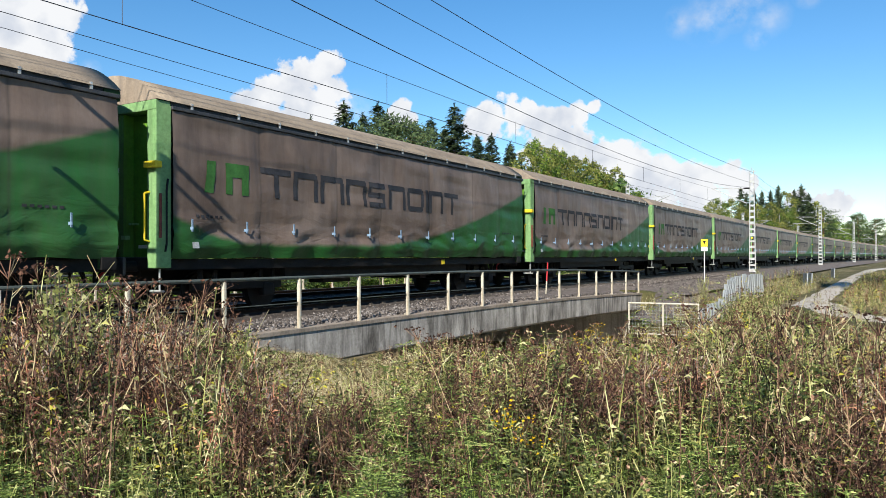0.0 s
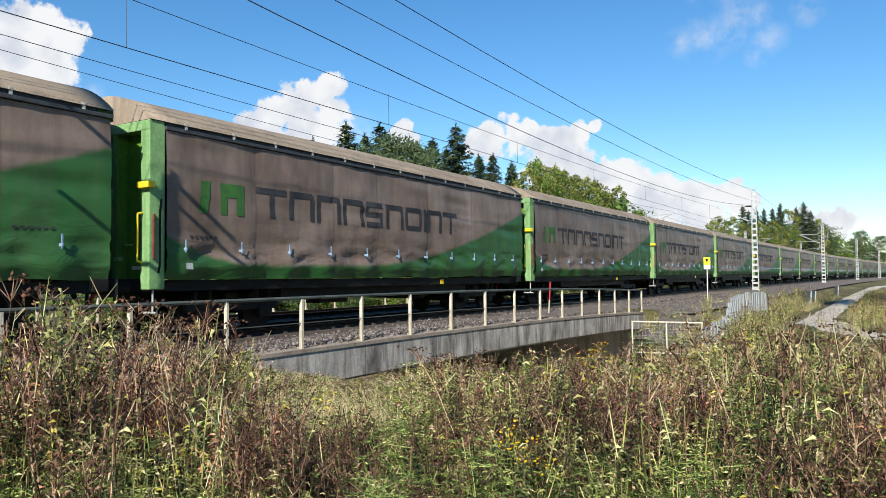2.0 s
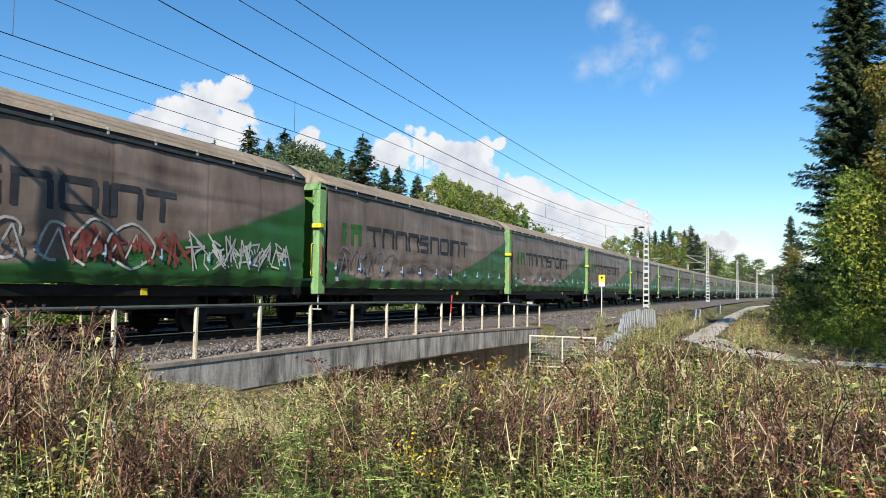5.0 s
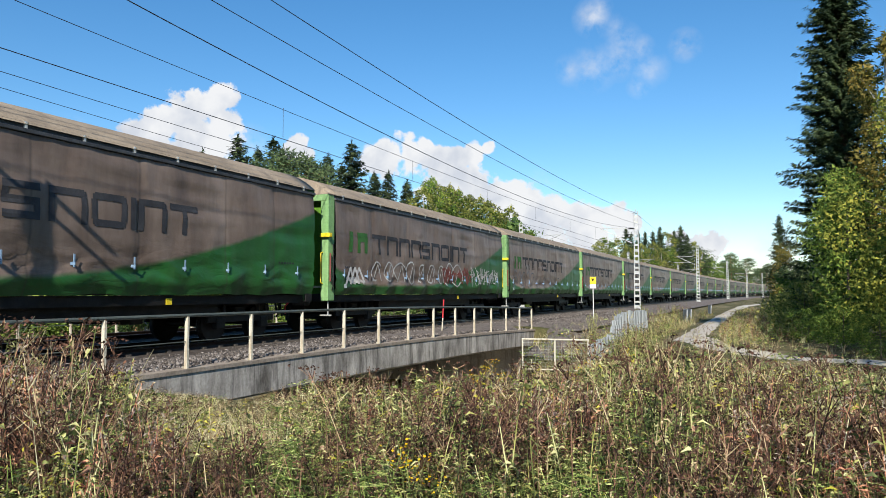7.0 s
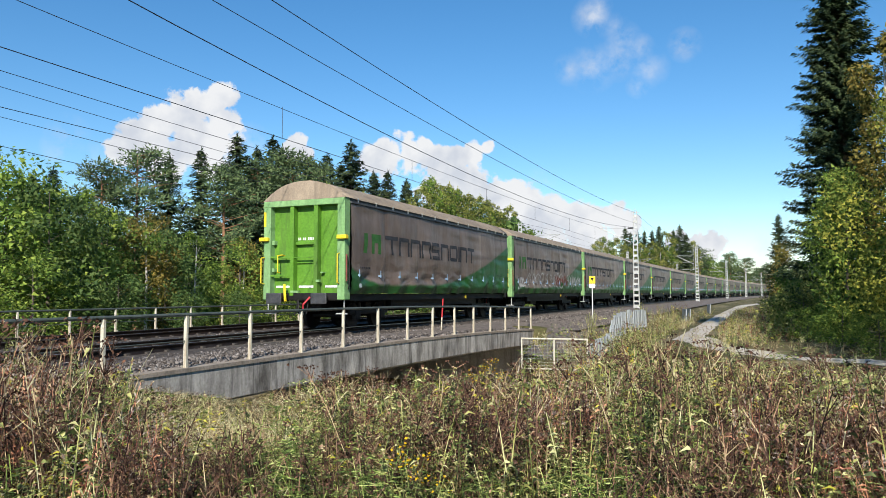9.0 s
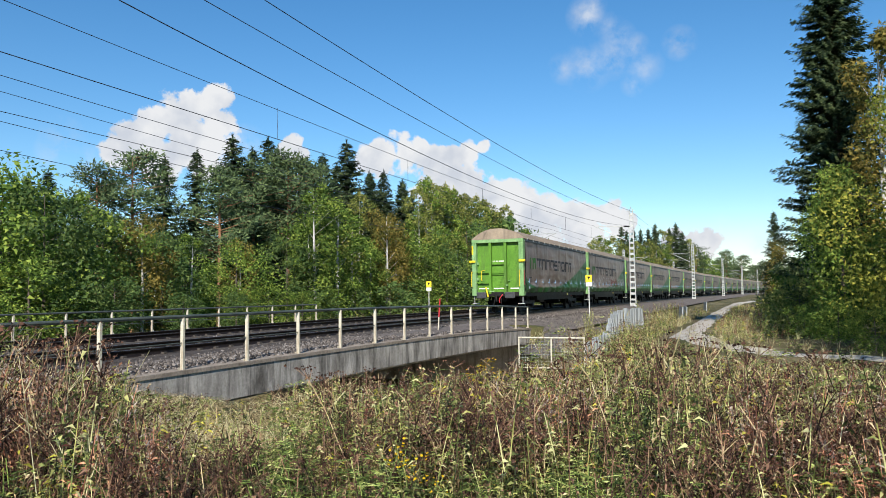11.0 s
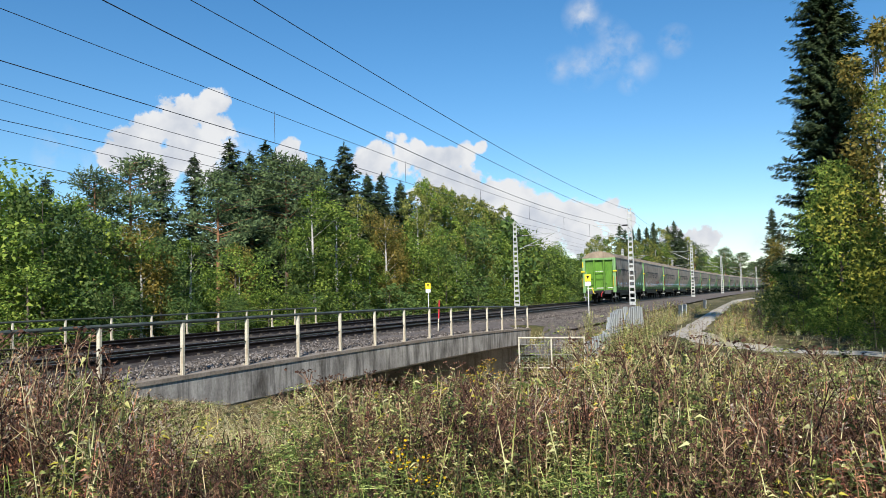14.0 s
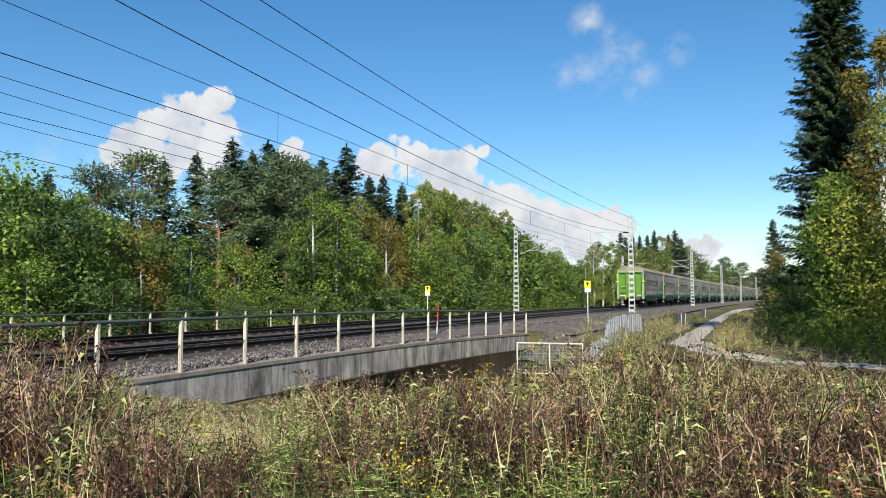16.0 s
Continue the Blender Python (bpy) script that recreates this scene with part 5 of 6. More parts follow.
    for i in range(26):
        y = rng.uniform(300, 520)
        x = on_line(y, -20)[0].x
        k = rng.choice([P[0]] + D)
        put(k, x - rng.uniform(2, 40), y, rng.uniform(10, 17) / H[id(k)], rng.uniform(0, 6.28), 1.3)
    put(P[0], -9.5, 300, 1.1, 1.0, 1.2)
    put(P[1], -4.5, 330, 1.05, 2.0, 1.3)
    for i in range(34):
        k = rng.choice([P[0], S[1]] + D)
        y = 420 + rng.uniform(0, 160)
        put(k, rng.uniform(-90, 60), y, rng.uniform(11, 17) / H[id(k)], rng.uniform(0, 6.28), 1.5)
    # the trees on the road's other side
    big = spruce(25.0, 3.3, 21, 2.3, 0.03, 0.42, "very tall dark spruce beside the gravel road", 1.0)
    big.matrix_basis = Matrix.Translation((3.75, 38, -0.5))
    b = broadleaf(12.6, 2.3, 22, M["leaforange"], M["birchbark"], 0.16, 9000, 0.25, "tall birch with rusty autumn leaves", "birch_tree")
    b.matrix_basis = Matrix.Translation((5.25, 33.5, -0.5))
    b = broadleaf(8.2, 2.6, 23, M["leafyellow"], M["bark"], 0.115, 15000, 0.05, "bushy tree with yellow-green leaves beside the road")
    b.matrix_basis = Matrix.Translation((4.6, 27, -0.5))
    b = broadleaf(6.2, 1.9, 24, M["leaf"], M["bark"], 0.13, 8000, 0.05, "leafy green tree in front of a tall spruce")
    b.matrix_basis = Matrix.Translation((2.9, 30.5, -0.5))
    b = broadleaf(3.6, 1.9, 25, M["leaf"], M["bark"], 0.13, 7000, 0.02, "green rounded bush beside the road", "bush")
    b.matrix_basis = Matrix.Translation((2.6, 44, -0.6))
    b = broadleaf(2.3, 2.0, 26, M["leafolive"], M["bark"], 0.12, 4500, 0.02, "low bush with olive leaves", "bush")
    b.matrix_basis = Matrix.Translation((1.9, 35.5, -0.75))
    put(S[1], 1.9, 74, 0.57, 1.0, 1.2)
    put(Y[1], 2.6, 72, 0.72, 2.0, 1.1)
    put(S[0], 9.5, 44, 1.0, 2.0)
    put(B[0], 8.5, 50, 1.0, 0.5, 1.2)
    for i in range(14):
        k = rng.choice(D)
        put(k, rng.uniform(9, 22), 20 + i * 6, rng.uniform(0.8, 1.2), rng.uniform(0, 6.28), 1.2)
    # two trees out of view, added to throw shade on the roadside growth
    put(B[0], 8.0, 13.5, 0.95, 1.0, 1.1)
    put(B[1], 9.5, 19.0, 1.05, 2.0, 1.1)
    for x, y, s in ((3.2, 24.5, 0.13), (2.6, 28.0, 0.15), (1.7, 31.5, 0.13), (1.5, 40.0, 0.18), (0.9, 46.0, 0.17)):
        put(B[0], x, y, s, rng.uniform(0, 6.28), 1.5, "low green bush under the roadside trees")
    for i in range(8):
        y = 60 + i * 14
        put(rng.choice(D), 2.5 + i * 1.1, y, rng.uniform(0.25, 0.4), rng.uniform(0, 6.28), 1.6, "low green bush beside the road")


def sapling_bush(x, y, h, n, seed, label):
    """A young bush of upright shoots with rounded yellowing leaves."""
    rng = np.random.default_rng(seed)
    root = empty("sapling_bush", label, "bush", "young bushes")
    root.location = (x, y, ground_z(x, y))
    V, segs = [], []
    for k in range(n):
        a, lean = rng.random() * 6.283, rng.uniform(0.02, 0.32)
        hh = h * rng.uniform(0.6, 1.0)
        b = np.array([math.cos(a) * 0.1, math.sin(a) * 0.1, -0.05])
        e = np.array([math.cos(a) * lean, math.sin(a) * lean, hh])
        segs.append((tuple(b), tuple(e), 0.007, 0.003))
        m = 60
        u = rng.random(m) ** 0.7
        p = b + (e - b) * u[:, None]
        d = rng.normal(size=(m, 3)) + np.array([0, 0, 0.4])
        v, _f = leaves_at(p, d, rng.uniform(0.04, 0.07, m), rng.uniform(0.026, 0.044, m), rng)
        V.append(v)
    for s in segs:
        part("stem", limb_mesh([s], 4), M["bark"], root)
    v = np.concatenate(V)
    ob = new("foliage", raw_mesh("foliage", v, np.arange(len(v)).reshape(-1, 3), [M["paleleaf"]]))
    ob.parent = root


# ---- weeds of the meadow ----
def plant(kind, seed, coarse=1.0):
    """One plant 1 m tall, of four-cornered leaves and stems with a material number each: 0 stem, 1 leaf, 2 head. coarse: fewer, larger leaves for plants farther off."""
    rng = np.random.default_rng(seed)
    V, I = [], []
    few = 1.0 / coarse ** 1.4

    def ribbon_of(a, b, w, i):
        d = b - a
        t = np.cross(d, np.array([rng.normal(), rng.normal(), 0.1]))
        t = t / max(np.linalg.norm(t), 1e-6) * w * 0.5 * coarse ** 0.5
        V.extend([a - t, a + t, b + t * 0.7, b - t * 0.7])
        I.append(i)

    def leaf(p, d, L, w, i, droop=0.0):
        d = d / np.linalg.norm(d)
        up = np.array([rng.normal() * 0.9, rng.normal() * 0.9, 0.8])
        t = np.cross(d, up)
        t = t / max(np.linalg.norm(t), 1e-6) * w * 0.5 * coarse
        L = L * coarse * rng.uniform(0.6, 1.0)
        t = t * rng.uniform(0.55, 0.95)
        mid = p + d * L * 0.42 + np.array([0, 0, 0.07 * L])
        V.extend([p, mid + t, p + d * L - np.array([0, 0, droop * L]), mid - t])
        I.append(i)

    def stem(off, lean, top, w, n=4):
        ax = lambda u: off + np.array([lean[0] * u * u, lean[1] * u * u, u * top])
        for k in range(n):
            ribbon_of(ax(k / n), ax((k + 1) / n), w * (1 - 0.5 * k / n), 0)
        return ax

    def round_way(lo, hi):
        a = rng.random() * 6.283
        return np.array([math.cos(a), math.sin(a), rng.uniform(lo, hi)])

    times = lambda n: max(1, int(round(n * few)))
    if kind == "dry":          # dead stems with curled leaves and a feathery brown plume
        for q in range(3):
            ax = stem(np.array([rng.normal() * 0.06, rng.normal() * 0.06, 0]), rng.normal(size=2) * 0.12, 1.0 if q == 0 else rng.uniform(0.6, 0.95), 0.011)
            for k in range(times(11)):
                leaf(ax(rng.uniform(0.15, 0.85)), round_way(-0.8, 0.3), rng.uniform(0.035, 0.08), rng.uniform(0.010, 0.024), 1, 0.4)
            for k in range(times(5)):
                u = rng.uniform(0.68, 0.95)
                e = ax(u) + round_way(0.6, 1.6) * rng.uniform(0.04, 0.10)
                ribbon_of(ax(u), e, 0.006, 0)
                for j in range(3):
                    leaf(e + rng.normal(size=3) * 0.012, round_way(-0.3, 0.8), rng.uniform(0.02, 0.045), 0.022, 2, 0.2)
    elif kind == "red":        # willowherb: upright, narrow leaves, split pods with fluff
        for q in range(2):
            ax = stem(np.array([rng.normal() * 0.05, rng.normal() * 0.05, 0]), rng.normal(size=2) * 0.10, 1.0 if q == 0 else rng.uniform(0.65, 0.95), 0.008)
            for k in range(times(20)):
                leaf(ax(rng.uniform(0.12, 0.8)), round_way(-0.2, 0.9), rng.uniform(0.06, 0.12), rng.uniform(0.012, 0.022), 1, 0.25)
            for k in range(times(9)):
                leaf(ax(rng.uniform(0.76, 1.0)), round_way(0.2, 1.2), rng.uniform(0.03, 0.06), 0.014, 2)
    elif kind == "tall":       # leafy yellow-green stems
        for q in range(2):
            ax = stem(np.array([rng.normal() * 0.06, rng.normal() * 0.06, 0]), rng.normal(size=2) * 0.12, 1.0 if q == 0 else rng.uniform(0.6, 0.95), 0.011)
            for k in range(times(22)):
                u = rng.uniform(0.15, 0.97)
                leaf(ax(u), round_way(-0.1, 0.7), rng.uniform(0.06, 0.12) * (1.25 - 0.6 * u), rng.uniform(0.018, 0.032), 1, 0.35)
            for k in range(times(4)):
                leaf(ax(rng.uniform(0.9, 1.0)), round_way(0.2, 1.0), 0.035, 0.024, 2)
    elif kind == "yellow":     # a stem whose leaves have turned
        ax = stem(np.zeros(3), rng.normal(size=2) * 0.12, 1.0, 0.012)
        for k in range(times(24)):
            u = rng.uniform(0.2, 0.98)
            leaf(ax(u), round_way(-0.4, 0.5), rng.uniform(0.06, 0.11), rng.uniform(0.022, 0.042), 1 if rng.random() < 0.75 else 2, 0.3)
    elif kind == "fern":       # feathered green leaves in pairs of leaflets
        ax = stem(np.zeros(3), rng.normal(size=2) * 0.10, 0.95, 0.012)
        for k in range(times(9)):
            b, d = ax(rng.uniform(0.2, 0.98)), round_way(0.0, 0.7)
            d = d / np.linalg.norm(d)
            L = rng.uniform(0.13, 0.22)
            t = np.cross(d, np.array([0, 0, 1.0]))
            ribbon_of(b, b + d * L, 0.006, 1)
            for j in range(4):
                p = b + d * L * (0.2 + 0.24 * j) - np.array([0, 0, 0.05 * L * j * j / 4])
                for sgn in (-1, 1):
                    leaf(p, t * sgn + d * 0.6 + np.array([0, 0, 0.15]), 0.062 * (1 - 0.15 * j), 0.021, 1, 0.1)
    elif kind == "head":       # a bare stalk with a flat brown head
        ax = stem(np.zeros(3), rng.normal(size=2) * 0.14, 0.97, 0.008)
        for k in range(times(8)):
            leaf(ax(rng.uniform(0.15, 0.8)), round_way(-0.7, 0.3), rng.uniform(0.04, 0.09), 0.018, 1, 0.4)
        for k in range(times(9)):
            e = ax(1.0) + np.array([rng.normal() * 0.05, rng.normal() * 0.05, rng.uniform(0.0, 0.03)])
            ribbon_of(ax(0.94), e, 0.004, 0)
            for j in range(3):
                leaf(e + rng.normal(size=3) * np.array([0.012, 0.012, 0.004]), round_way(-0.1, 0.3), 0.024, 0.024, 2)
    elif kind == "stalk":      # a long pale dead stalk with a few side twigs
        ax = stem(np.zeros(3), rng.normal(size=2) * 0.30, 1.0, 0.007, 5)
        for k in range(4):
            u = rng.uniform(0.45, 0.95)
            ribbon_of(ax(u), ax(u) + round_way(0.7, 1.6) * 0.09, 0.005, 0)
    elif kind == "grass":
        for k in range(times(18)):
            a, r0 = rng.random() * 6.283, rng.random() * 0.08
            b0 = np.array([math.cos(a) * r0, math.sin(a) * r0, 0])
            bend, h = rng.uniform(0.05, 0.5), rng.uniform(0.5, 1.0)
            m = b0 + np.array([math.cos(a) * bend * 0.35, math.sin(a) * bend * 0.35, h * 0.6])
            e = b0 + np.array([math.cos(a) * bend, math.sin(a) * bend, h * (1 - bend * 0.5)])
            ribbon_of(b0, m, 0.011, 1)
            ribbon_of(m, e, 0.008, 1)
            if k % 3 == 0:
                leaf(e, np.array([math.cos(a), math.sin(a), 0.2]), 0.09, 0.018, 2)
    elif kind == "low":        # broad leaves close to the soil
        for k in range(times(34)):
            a, r0 = rng.random() * 6.283, rng.random() * 0.5
            p = np.array([math.cos(a) * r0, math.sin(a) * r0, rng.random() * 0.6])
            leaf(p, np.array([rng.normal(), rng.normal(), rng.uniform(0.0, 0.9)]), rng.uniform(0.14, 0.34), rng.uniform(0.06, 0.14), 1 if k % 9 else 2, 0.2)
    elif kind == "bloom":
        for q in range(2):
            ax = stem(np.array([rng.normal() * 0.04, rng.normal() * 0.04, 0]), rng.normal(size=2) * 0.10, 1.0 - 0.15 * q, 0.010)
            for k in range(14):
                leaf(ax(rng.uniform(0.1, 0.8)), round_way(0.0, 0.5), rng.uniform(0.05, 0.12), 0.026, 1, 0.2)
            for k in range(26):
                leaf(ax(rng.uniform(0.84, 1.0)) + rng.normal(size=3) * np.array([0.045, 0.045, 0.02]), round_way(0.0, 0.5), 0.026, 0.024, 2)
    return np.array(V, np.float32), np.array(I, np.int32)


REACH_AZ = [-12, -7, -4, -0.5, 3, 6, 8.4, 11, 13.5, 16.5, 20, 24, 29, 32.6, 35, 37, 39, 42, 44.7, 47, 49.5, 52, 54, 58, 61, 66]
REACH_FALL = [0.085, 0.082, 0.082, 0.086, 0.074, 0.064, 0.062, 0.076, 0.10, 0.088, 0.092, 0.096, 0.105, 0.104, 0.114, 0.134, 0.130, 0.122, 0.112, 0.081, 0.054, 0.047, 0.042, 0.034, 0.005, 0.0]


def tallest(x, y):
    """How tall the growth is: high near the path, lower towards the underpass, and rank on the bank's end."""
    r = math.hypot(x, y)
    fall = float(np.interp(math.degrees(math.atan2(-x, y)), REACH_AZ, REACH_FALL))
    if fall > 0.11 and r < 9.0:
        fall = 0.14
    return 1.22 - fall * r - ground_z(x, y)


FULL = {"dry": 1.15, "red": 1.25, "tall": 1.12, "yellow": 1.05, "fern": 0.85, "head": 1.2, "stalk": 1.35, "grass": 0.75, "low": 0.22, "bloom": 0.9}


def weeds():
    rng = random.Random(101)
    kinds = {
        "dry": ("withered_weeds", [M["weedbrown"], M["weedbrown"], M["umbel"]], "withered dark brown weeds with feathery seed plumes"),
        "red": ("reddish_weeds", [M["weedred"], M["weedred"], M["fluff"]], "reddish-brown willowherb with pale seed fluff"),
        "tall": ("leafy_weeds", [M["weedgreen"], M["weedgreen"], M["weedbrown"]], "tall yellow-green weeds with brown tops"),
        "yellow": ("yellowed_weeds", [M["weedtan"], M["yellowleaf"], M["weedgreen"]], "weeds with leaves turned bright yellow"),
        "fern": ("feathery_weeds", [M["freshgreen"], M["freshgreen"], M["freshgreen"]], "fresh green weeds with feathered leaves"),
        "head": ("flat_headed_weeds", [M["weedbrown"], M["weedbrown"], M["umbel"]], "brown stalks with flat dried flower heads"),
        "stalk": ("dead_stalks", [M["straw"], M["straw"], M["straw"]], "bare pale dead stalks leaning among the weeds"),
        "grass": ("dry_grass", [M["straw"], M["straw"], M["straw"]], "dry straw-coloured grass tufts"),
        "low": ("low_herbs", [M["freshgreen"], M["freshgreen"], M["yellowleaf"]], "low green herbs covering the soil"),
        "bloom": ("tansy", [M["weedgreen"], M["weedgreen"], M["bloom"]], "yellow-flowering tansy plants"),
    }
    shapes = {(k, c): [plant(k, 300 + 17 * i + 5 * len(k) + 101 * ord(k[1]), c) for i in range(10)] for k in kinds for c in (1.0, 1.3)}
    acc = {k: ([], []) for k in kinds}

    def grow(kind, x, y, h):
        v, i = rng.choice(shapes[kind, 1.0 if math.hypot(x, y) < 7.5 else 1.3])
        a = rng.uniform(0, 6.283)
        c, s = math.cos(a), math.sin(a)
        wide = h * 1.6 if kind == "low" else 0.5 * h + 0.5
        lx, ly = rng.gauss(0, 0.07), rng.gauss(0, 0.07)
        w = np.empty_like(v)
        w[:, 0] = x + (v[:, 0] * c - v[:, 1] * s) * wide + lx * v[:, 2] * h
        w[:, 1] = y + (v[:, 0] * s + v[:, 1] * c) * wide + ly * v[:, 2] * h
        w[:, 2] = ground_z(x, y) - 0.02 + v[:, 2] * h
        acc[kind][0].append(w)
        acc[kind][1].append(i)

    def pick(x, y, r):
        az = math.degrees(math.atan2(-x, y))
        if 33 < az < 46 and r > 6.5:
            return rng.choices(("grass", "stalk", "tall", "dry", "fern"), (0.58, 0.12, 0.12, 0.10, 0.08))[0]
        patch = noise.noise((x * 0.75, y * 0.75, 7.0)) + 0.6 * noise.noise((x * 2.0, y * 2.0, 2.0))
        dark = float(np.interp(az, (-10, -3, 2, 12, 16, 26, 32, 42, 48, 62), (0.08, 0.02, -0.20, -0.18, 0.12, 0.16, -0.04, -0.05, 0.08, 0.05)))
        if r < 4.9 + (0.8 if az > 30 else 0) and patch < 0.42:
            return rng.choices(("low", "fern", "tall", "grass", "dry", "yellow"), (0.46, 0.33, 0.12, 0.02, 0.04, 0.03))[0]
        if patch + dark > 0.09:
            return rng.choices(("dry", "red", "head", "stalk", "fern", "tall"), (0.52, 0.14, 0.08, 0.04, 0.10, 0.12))[0]
        if patch + dark < -0.08:
            return rng.choices(("fern", "tall", "yellow", "stalk", "dry"), (0.44, 0.38, 0.08, 0.04, 0.06))[0]
        return rng.choices(("tall", "fern", "dry", "head", "red", "stalk", "yellow", "grass"), (0.34, 0.20, 0.20, 0.08, 0.06, 0.05, 0.04, 0.03))[0]

    def sow(n, r0, r1, a0, a1):
        """Plants in clumps of one kind, each clump with its own height."""
        while n > 0:
            az = radians(rng.uniform(a0, a1))
            r = math.sqrt(rng.uniform(r0 * r0, r1 * r1))
            cx, cy = -r * math.sin(az), r * math.cos(az)
            k = pick(cx, cy, r)
            size, tone, spread = rng.randint(4, 13), rng.uniform(0.55, 1.1), rng.uniform(0.07, 0.22) * (0.7 + 0.05 * r)
            if k in ("stalk", "yellow", "head"):
                size = rng.randint(1, 4)
            n -= size
            for _ in range(size):
                x, y = cx + rng.gauss(0, spread), cy + rng.gauss(0, spread)
                if x < EDGE_X + 0.35 or ground_z(x, y) < -1.9 or math.hypot(x, y) < 2.6:
                    continue
                top = tallest(x, y)
                if top < 0.12:
                    continue
                near = min(1.0, 0.25 + 0.16 * (math.hypot(x, y) - 1.5)) if k != "low" else 1.0
                h = min(FULL[k] * near * tone * rng.uniform(0.7, 1.05), top * min(1.0, tone + 0.1) * rng.uniform(0.6, 1.02))
                grow(k, x, y, max(h, 0.1))

    sow(4300, 2.8, 6.0, -14, 70)
    sow(4300, 5.5, 10.0, -12, 70)
    sow(2700, 9.5, 16.0, -12, 64)
    sow(1300, 15.0, 30.0, -10, 20)
    # dead grass and pale stalks all through the growth
    for _ in range(1200):
        az, r = radians(rng.uniform(-13, 66)), math.sqrt(rng.uniform(27.0, 170.0))
        x, y = -r * math.sin(az), r * math.cos(az)
        top = tallest(x, y)
        if x < EDGE_X + 0.35 or top < 0.2 or noise.noise((x * 0.6, y * 0.6, 21.0)) < -0.05:
            continue
        k = rng.choice(("stalk", "grass", "stalk", "yellow"))
        near = min(1.0, 0.25 + 0.16 * (r - 1.5))
        grow(k, x, y, max(0.12, min(FULL[k] * near, top) * rng.uniform(0.6, 1.0)))
    # a rank clump beside the bridge's end
    for _ in range(70):
        az, r = radians(rng.gauss(60.5, 2.2)), rng.uniform(5.4, 7.0)
        grow(rng.choice(("red", "tall", "yellow", "dry")), -r * math.sin(az), r * math.cos(az), rng.uniform(0.9, 1.4))
    # a reddish stand of willowherb at the bank's end
    for _ in range(60):
        az, r = radians(rng.gauss(54.0, 1.5)), rng.uniform(6.5, 8.5)
        grow(rng.choice(("red", "red", "dry")), -r * math.sin(az), r * math.cos(az), rng.uniform(0.8, 1.25))
    for _ in range(2100):
        x, y = rng.uniform(-9.2, 4.0), rng.uniform(15, 62)
        road = float(np.interp(y, (19.5, 21.5, 23.8, 28, 34, 44, 60), (9, 4, 1, -1.4, -2.9, -2.9, -2.9)))
        if abs(x - road) < 1.35 or ground_z(x, y) < -1.6:
            continue
        grow(rng.choice(("grass", "fern", "tall", "dry", "low", "grass")), x, y, rng.uniform(0.15, 0.5))
    # growth along the sheets and the road
    for _ in range(1500):
        y = rng.uniform(24, 75)
        x = rng.choice((rng.gauss(-6.6, 0.6), rng.gauss(-4.6, 0.5), rng.gauss(-0.8, 0.7), rng.gauss(-0.9, 0.8)))
        if abs(x + 2.9) < 1.1 and y > 32:
            continue
        grow(rng.choice(("tall", "fern", "dry", "grass", "yellow")), x, y, rng.uniform(0.3, 0.85) * (1.6 if x < -6 and y > 38 else 1.0))
    for _ in range(750):
        y = rng.uniform(31, 60)
        x = -0.2 + 0.02 * (y - 31) + rng.gauss(0, 0.9)
        if abs(x + 2.9) > 1.15:
            grow(rng.choice(("tall", "red", "red", "fern", "grass")), x, y, rng.uniform(0.35, 0.95))
    for _ in range(420):
        y = rng.uniform(17.0, 36)
        x = -4.1 - 1.3 * smooth(24, 36, y) + rng.gauss(0, 0.55)
        if ground_z(x, y) > -1.6:
            grow(rng.choice(("tall", "fern", "dry", "head", "tall")), x, y, rng.uniform(0.45, 1.0))
    # single plants that stand out above the rest
    for _ in range(230):
        az, r = radians(rng.choice((rng.uniform(-10, 18), rng.uniform(-10, 33), rng.uniform(48, 64)))), rng.uniform(4.5, 11)
        x, y = -r * math.sin(az), r * math.cos(az)
        if x > EDGE_X + 0.4:
            grow(rng.choice(("tall", "head", "head", "stalk", "dry")), x, y, max(0.3, tallest(x, y) * rng.uniform(0.92, 1.08)))
    for _ in range(260):
        y = rng.uniform(30, 90)
        grow("grass", float(np.interp(y, (28, 34, 90), (-1.4, -2.9, -2.8))) + rng.gauss(0, 0.10), y, rng.uniform(0.08, 0.2))
    for az, r in ((25.2, 4.1), (26.3, 4.0), (20.0, 9.0), (19.2, 9.2), (12.0, 9.5), (9.0, 13.0)):
        grow("bloom", -r * math.sin(radians(az)), r * math.cos(radians(az)), min(0.92, 1.2 - 0.062 * r - ground_z(-r * math.sin(radians(az)), r * math.cos(radians(az)))) * rng.uniform(0.85, 1.0))
    # far verges beyond the tracks
    for _ in range(900):
        s = rng.uniform(-6, 90)
        p, _a = on_line(s, rng.uniform(-27, -23.2))
        grow(rng.choice(("fern", "grass", "tall")), p.x, p.y, rng.uniform(0.25, 0.7))
    for k, (name, mats, label) in kinds.items():
        v, i = np.concatenate(acc[k][0]), np.concatenate(acc[k][1])
        me = raw_mesh(name, v, np.arange(len(v)).reshape(-1, 4), mats, i)
        tagged(new(name, me), label, "weeds", kind="stuff")


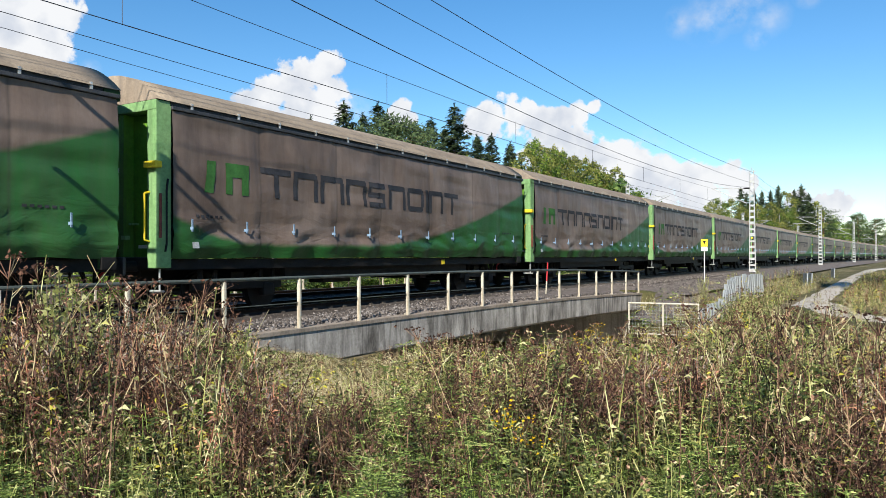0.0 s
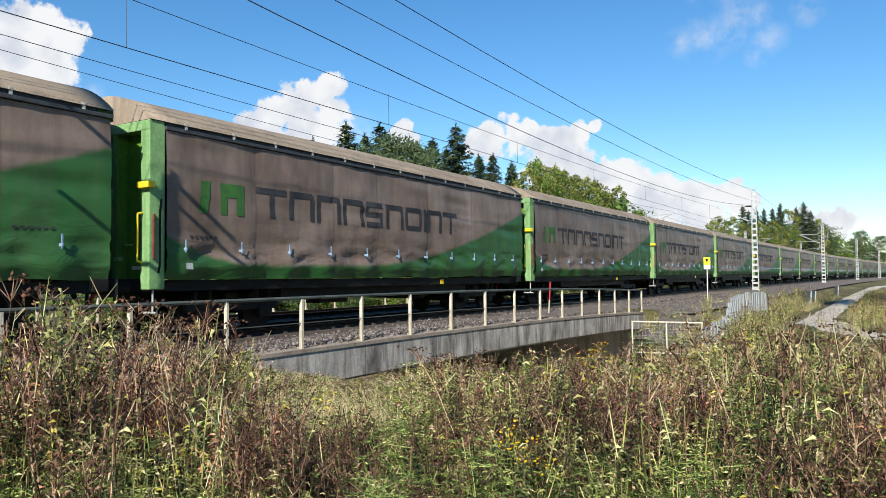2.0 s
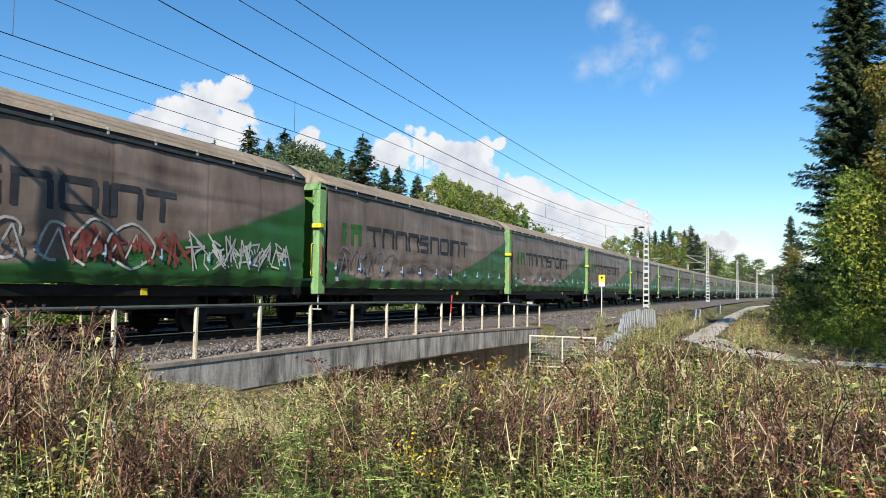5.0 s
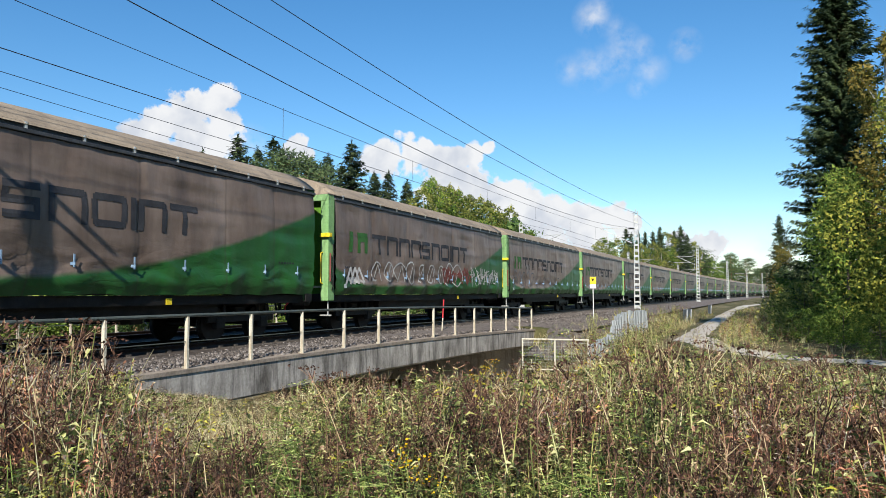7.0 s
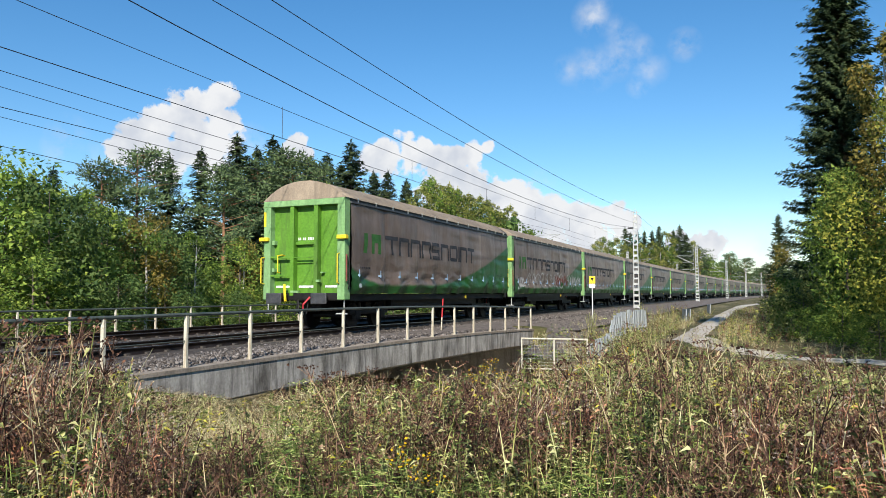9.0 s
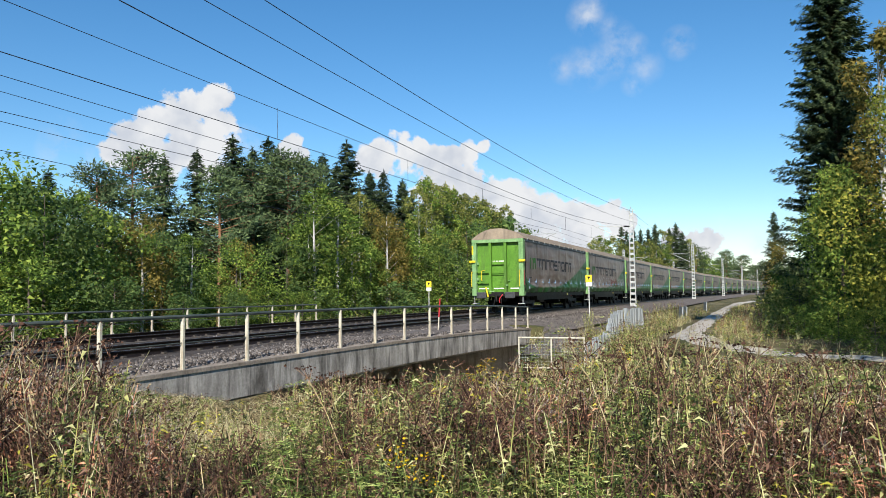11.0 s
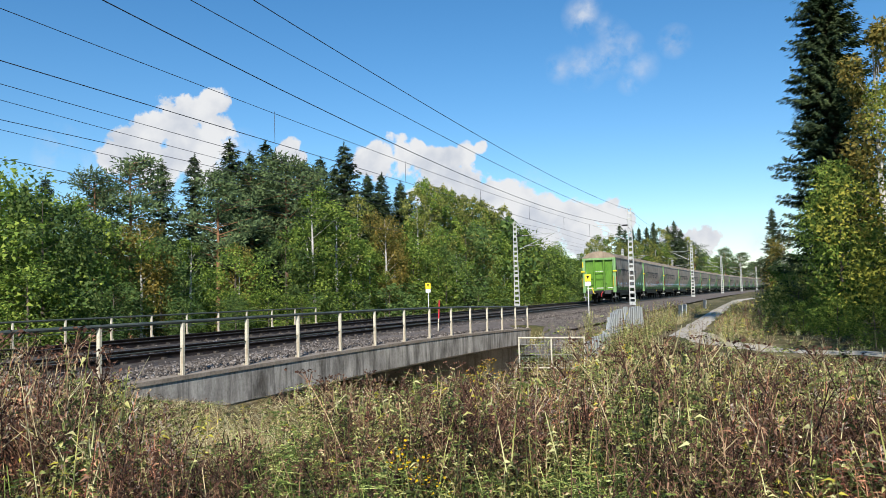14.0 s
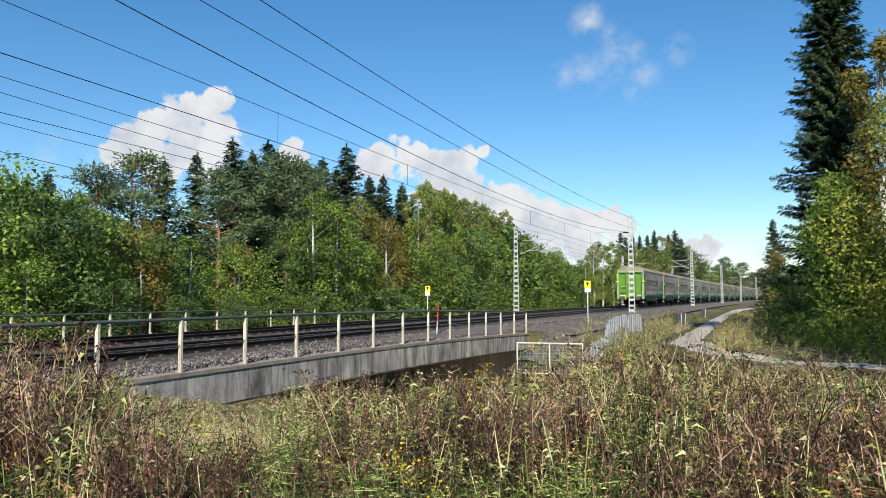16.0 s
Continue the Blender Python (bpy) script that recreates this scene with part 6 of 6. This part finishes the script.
ground()
ballast_bed()
near_track = railway_track("railway_track", TRACK_X, "straight railway track with rusty rails on pale sleepers")
far_track = railway_track("railway_track", FAR_TRACK_X, "second railway track with rusty rails behind the near one")
bridge()
railing("bridge_railing", EDGE_X, 11.02 - 3 * 1.935, 16, -0.27, 1, "low bridge railing of cream posts and a dark green handrail", end=-4.0)
railing("bridge_railing", FAR_EDGE_X, 4.6, 16, -0.25, -1, "far bridge railing of cream posts and a dark handrail", end=-30.0, step=2.0, top=0.64, sag=lambda y: 0.0)
masts()
overhead()
marker_sign(-9.3, 44.8, -0.45, 2.15, "yellow marker sign with black symbol on a thin white pole")
marker_sign(-21.6, 48.3, -0.5, 2.0, "yellow marker sign on a white pole beyond the tracks")
marker_stake(-11.6, 26.8)
gate_frame()
slab_wall()
ribbon("gravel_verge", M["ballast"], [(-7.6, 23.5), (-7.9, 28.0), (-8.4, 34.0), (-8.7, 42.0), (-8.6, 52.0), (-8.2, 62.0)], 1.25, 0.07, "grey stony slope at the foot of the railway bank", "gravel")
ribbon("gravel_road", M["gravel"], [(9.0, 19.5), (4.0, 21.5), (1.0, 23.8), (-1.4, 28.0), (-2.9, 34.0), (-2.9, 44.0), (-2.9, 60.0), (-2.8, 85.0), (-2.0, 115.0), (2.0, 150.0)], 0.8, 0.06, "pale winding gravel road with two wheel tracks", "road")
train()
woods()
ballast_stones()
sapling_bush(-5.35, 3.25, 1.72, 13, 61, "young bush with yellow-green leaves beside the bridge's end")
sapling_bush(-5.75, 2.75, 1.45, 10, 62, "young bush with yellow-green leaves beside the bridge's end")
sapling_bush(-7.6, 36.5, 1.3, 14, 63, "young bush with yellow leaves beside the grey sheets")
sapling_bush(-7.2, 41.5, 1.5, 14, 64, "young bush with yellow leaves beside the grey sheets")
sapling_bush(-6.6, 47.0, 1.7, 16, 65, "young bush with yellow leaves beside the grey sheets")
sapling_bush(-4.4, 27.5, 1.0, 12, 66, "young bush with yellow leaves beside the grey sheets")
weeds()

sleepers(near_track, TRACK_X)
sleepers(far_track, FAR_TRACK_X)
motions()
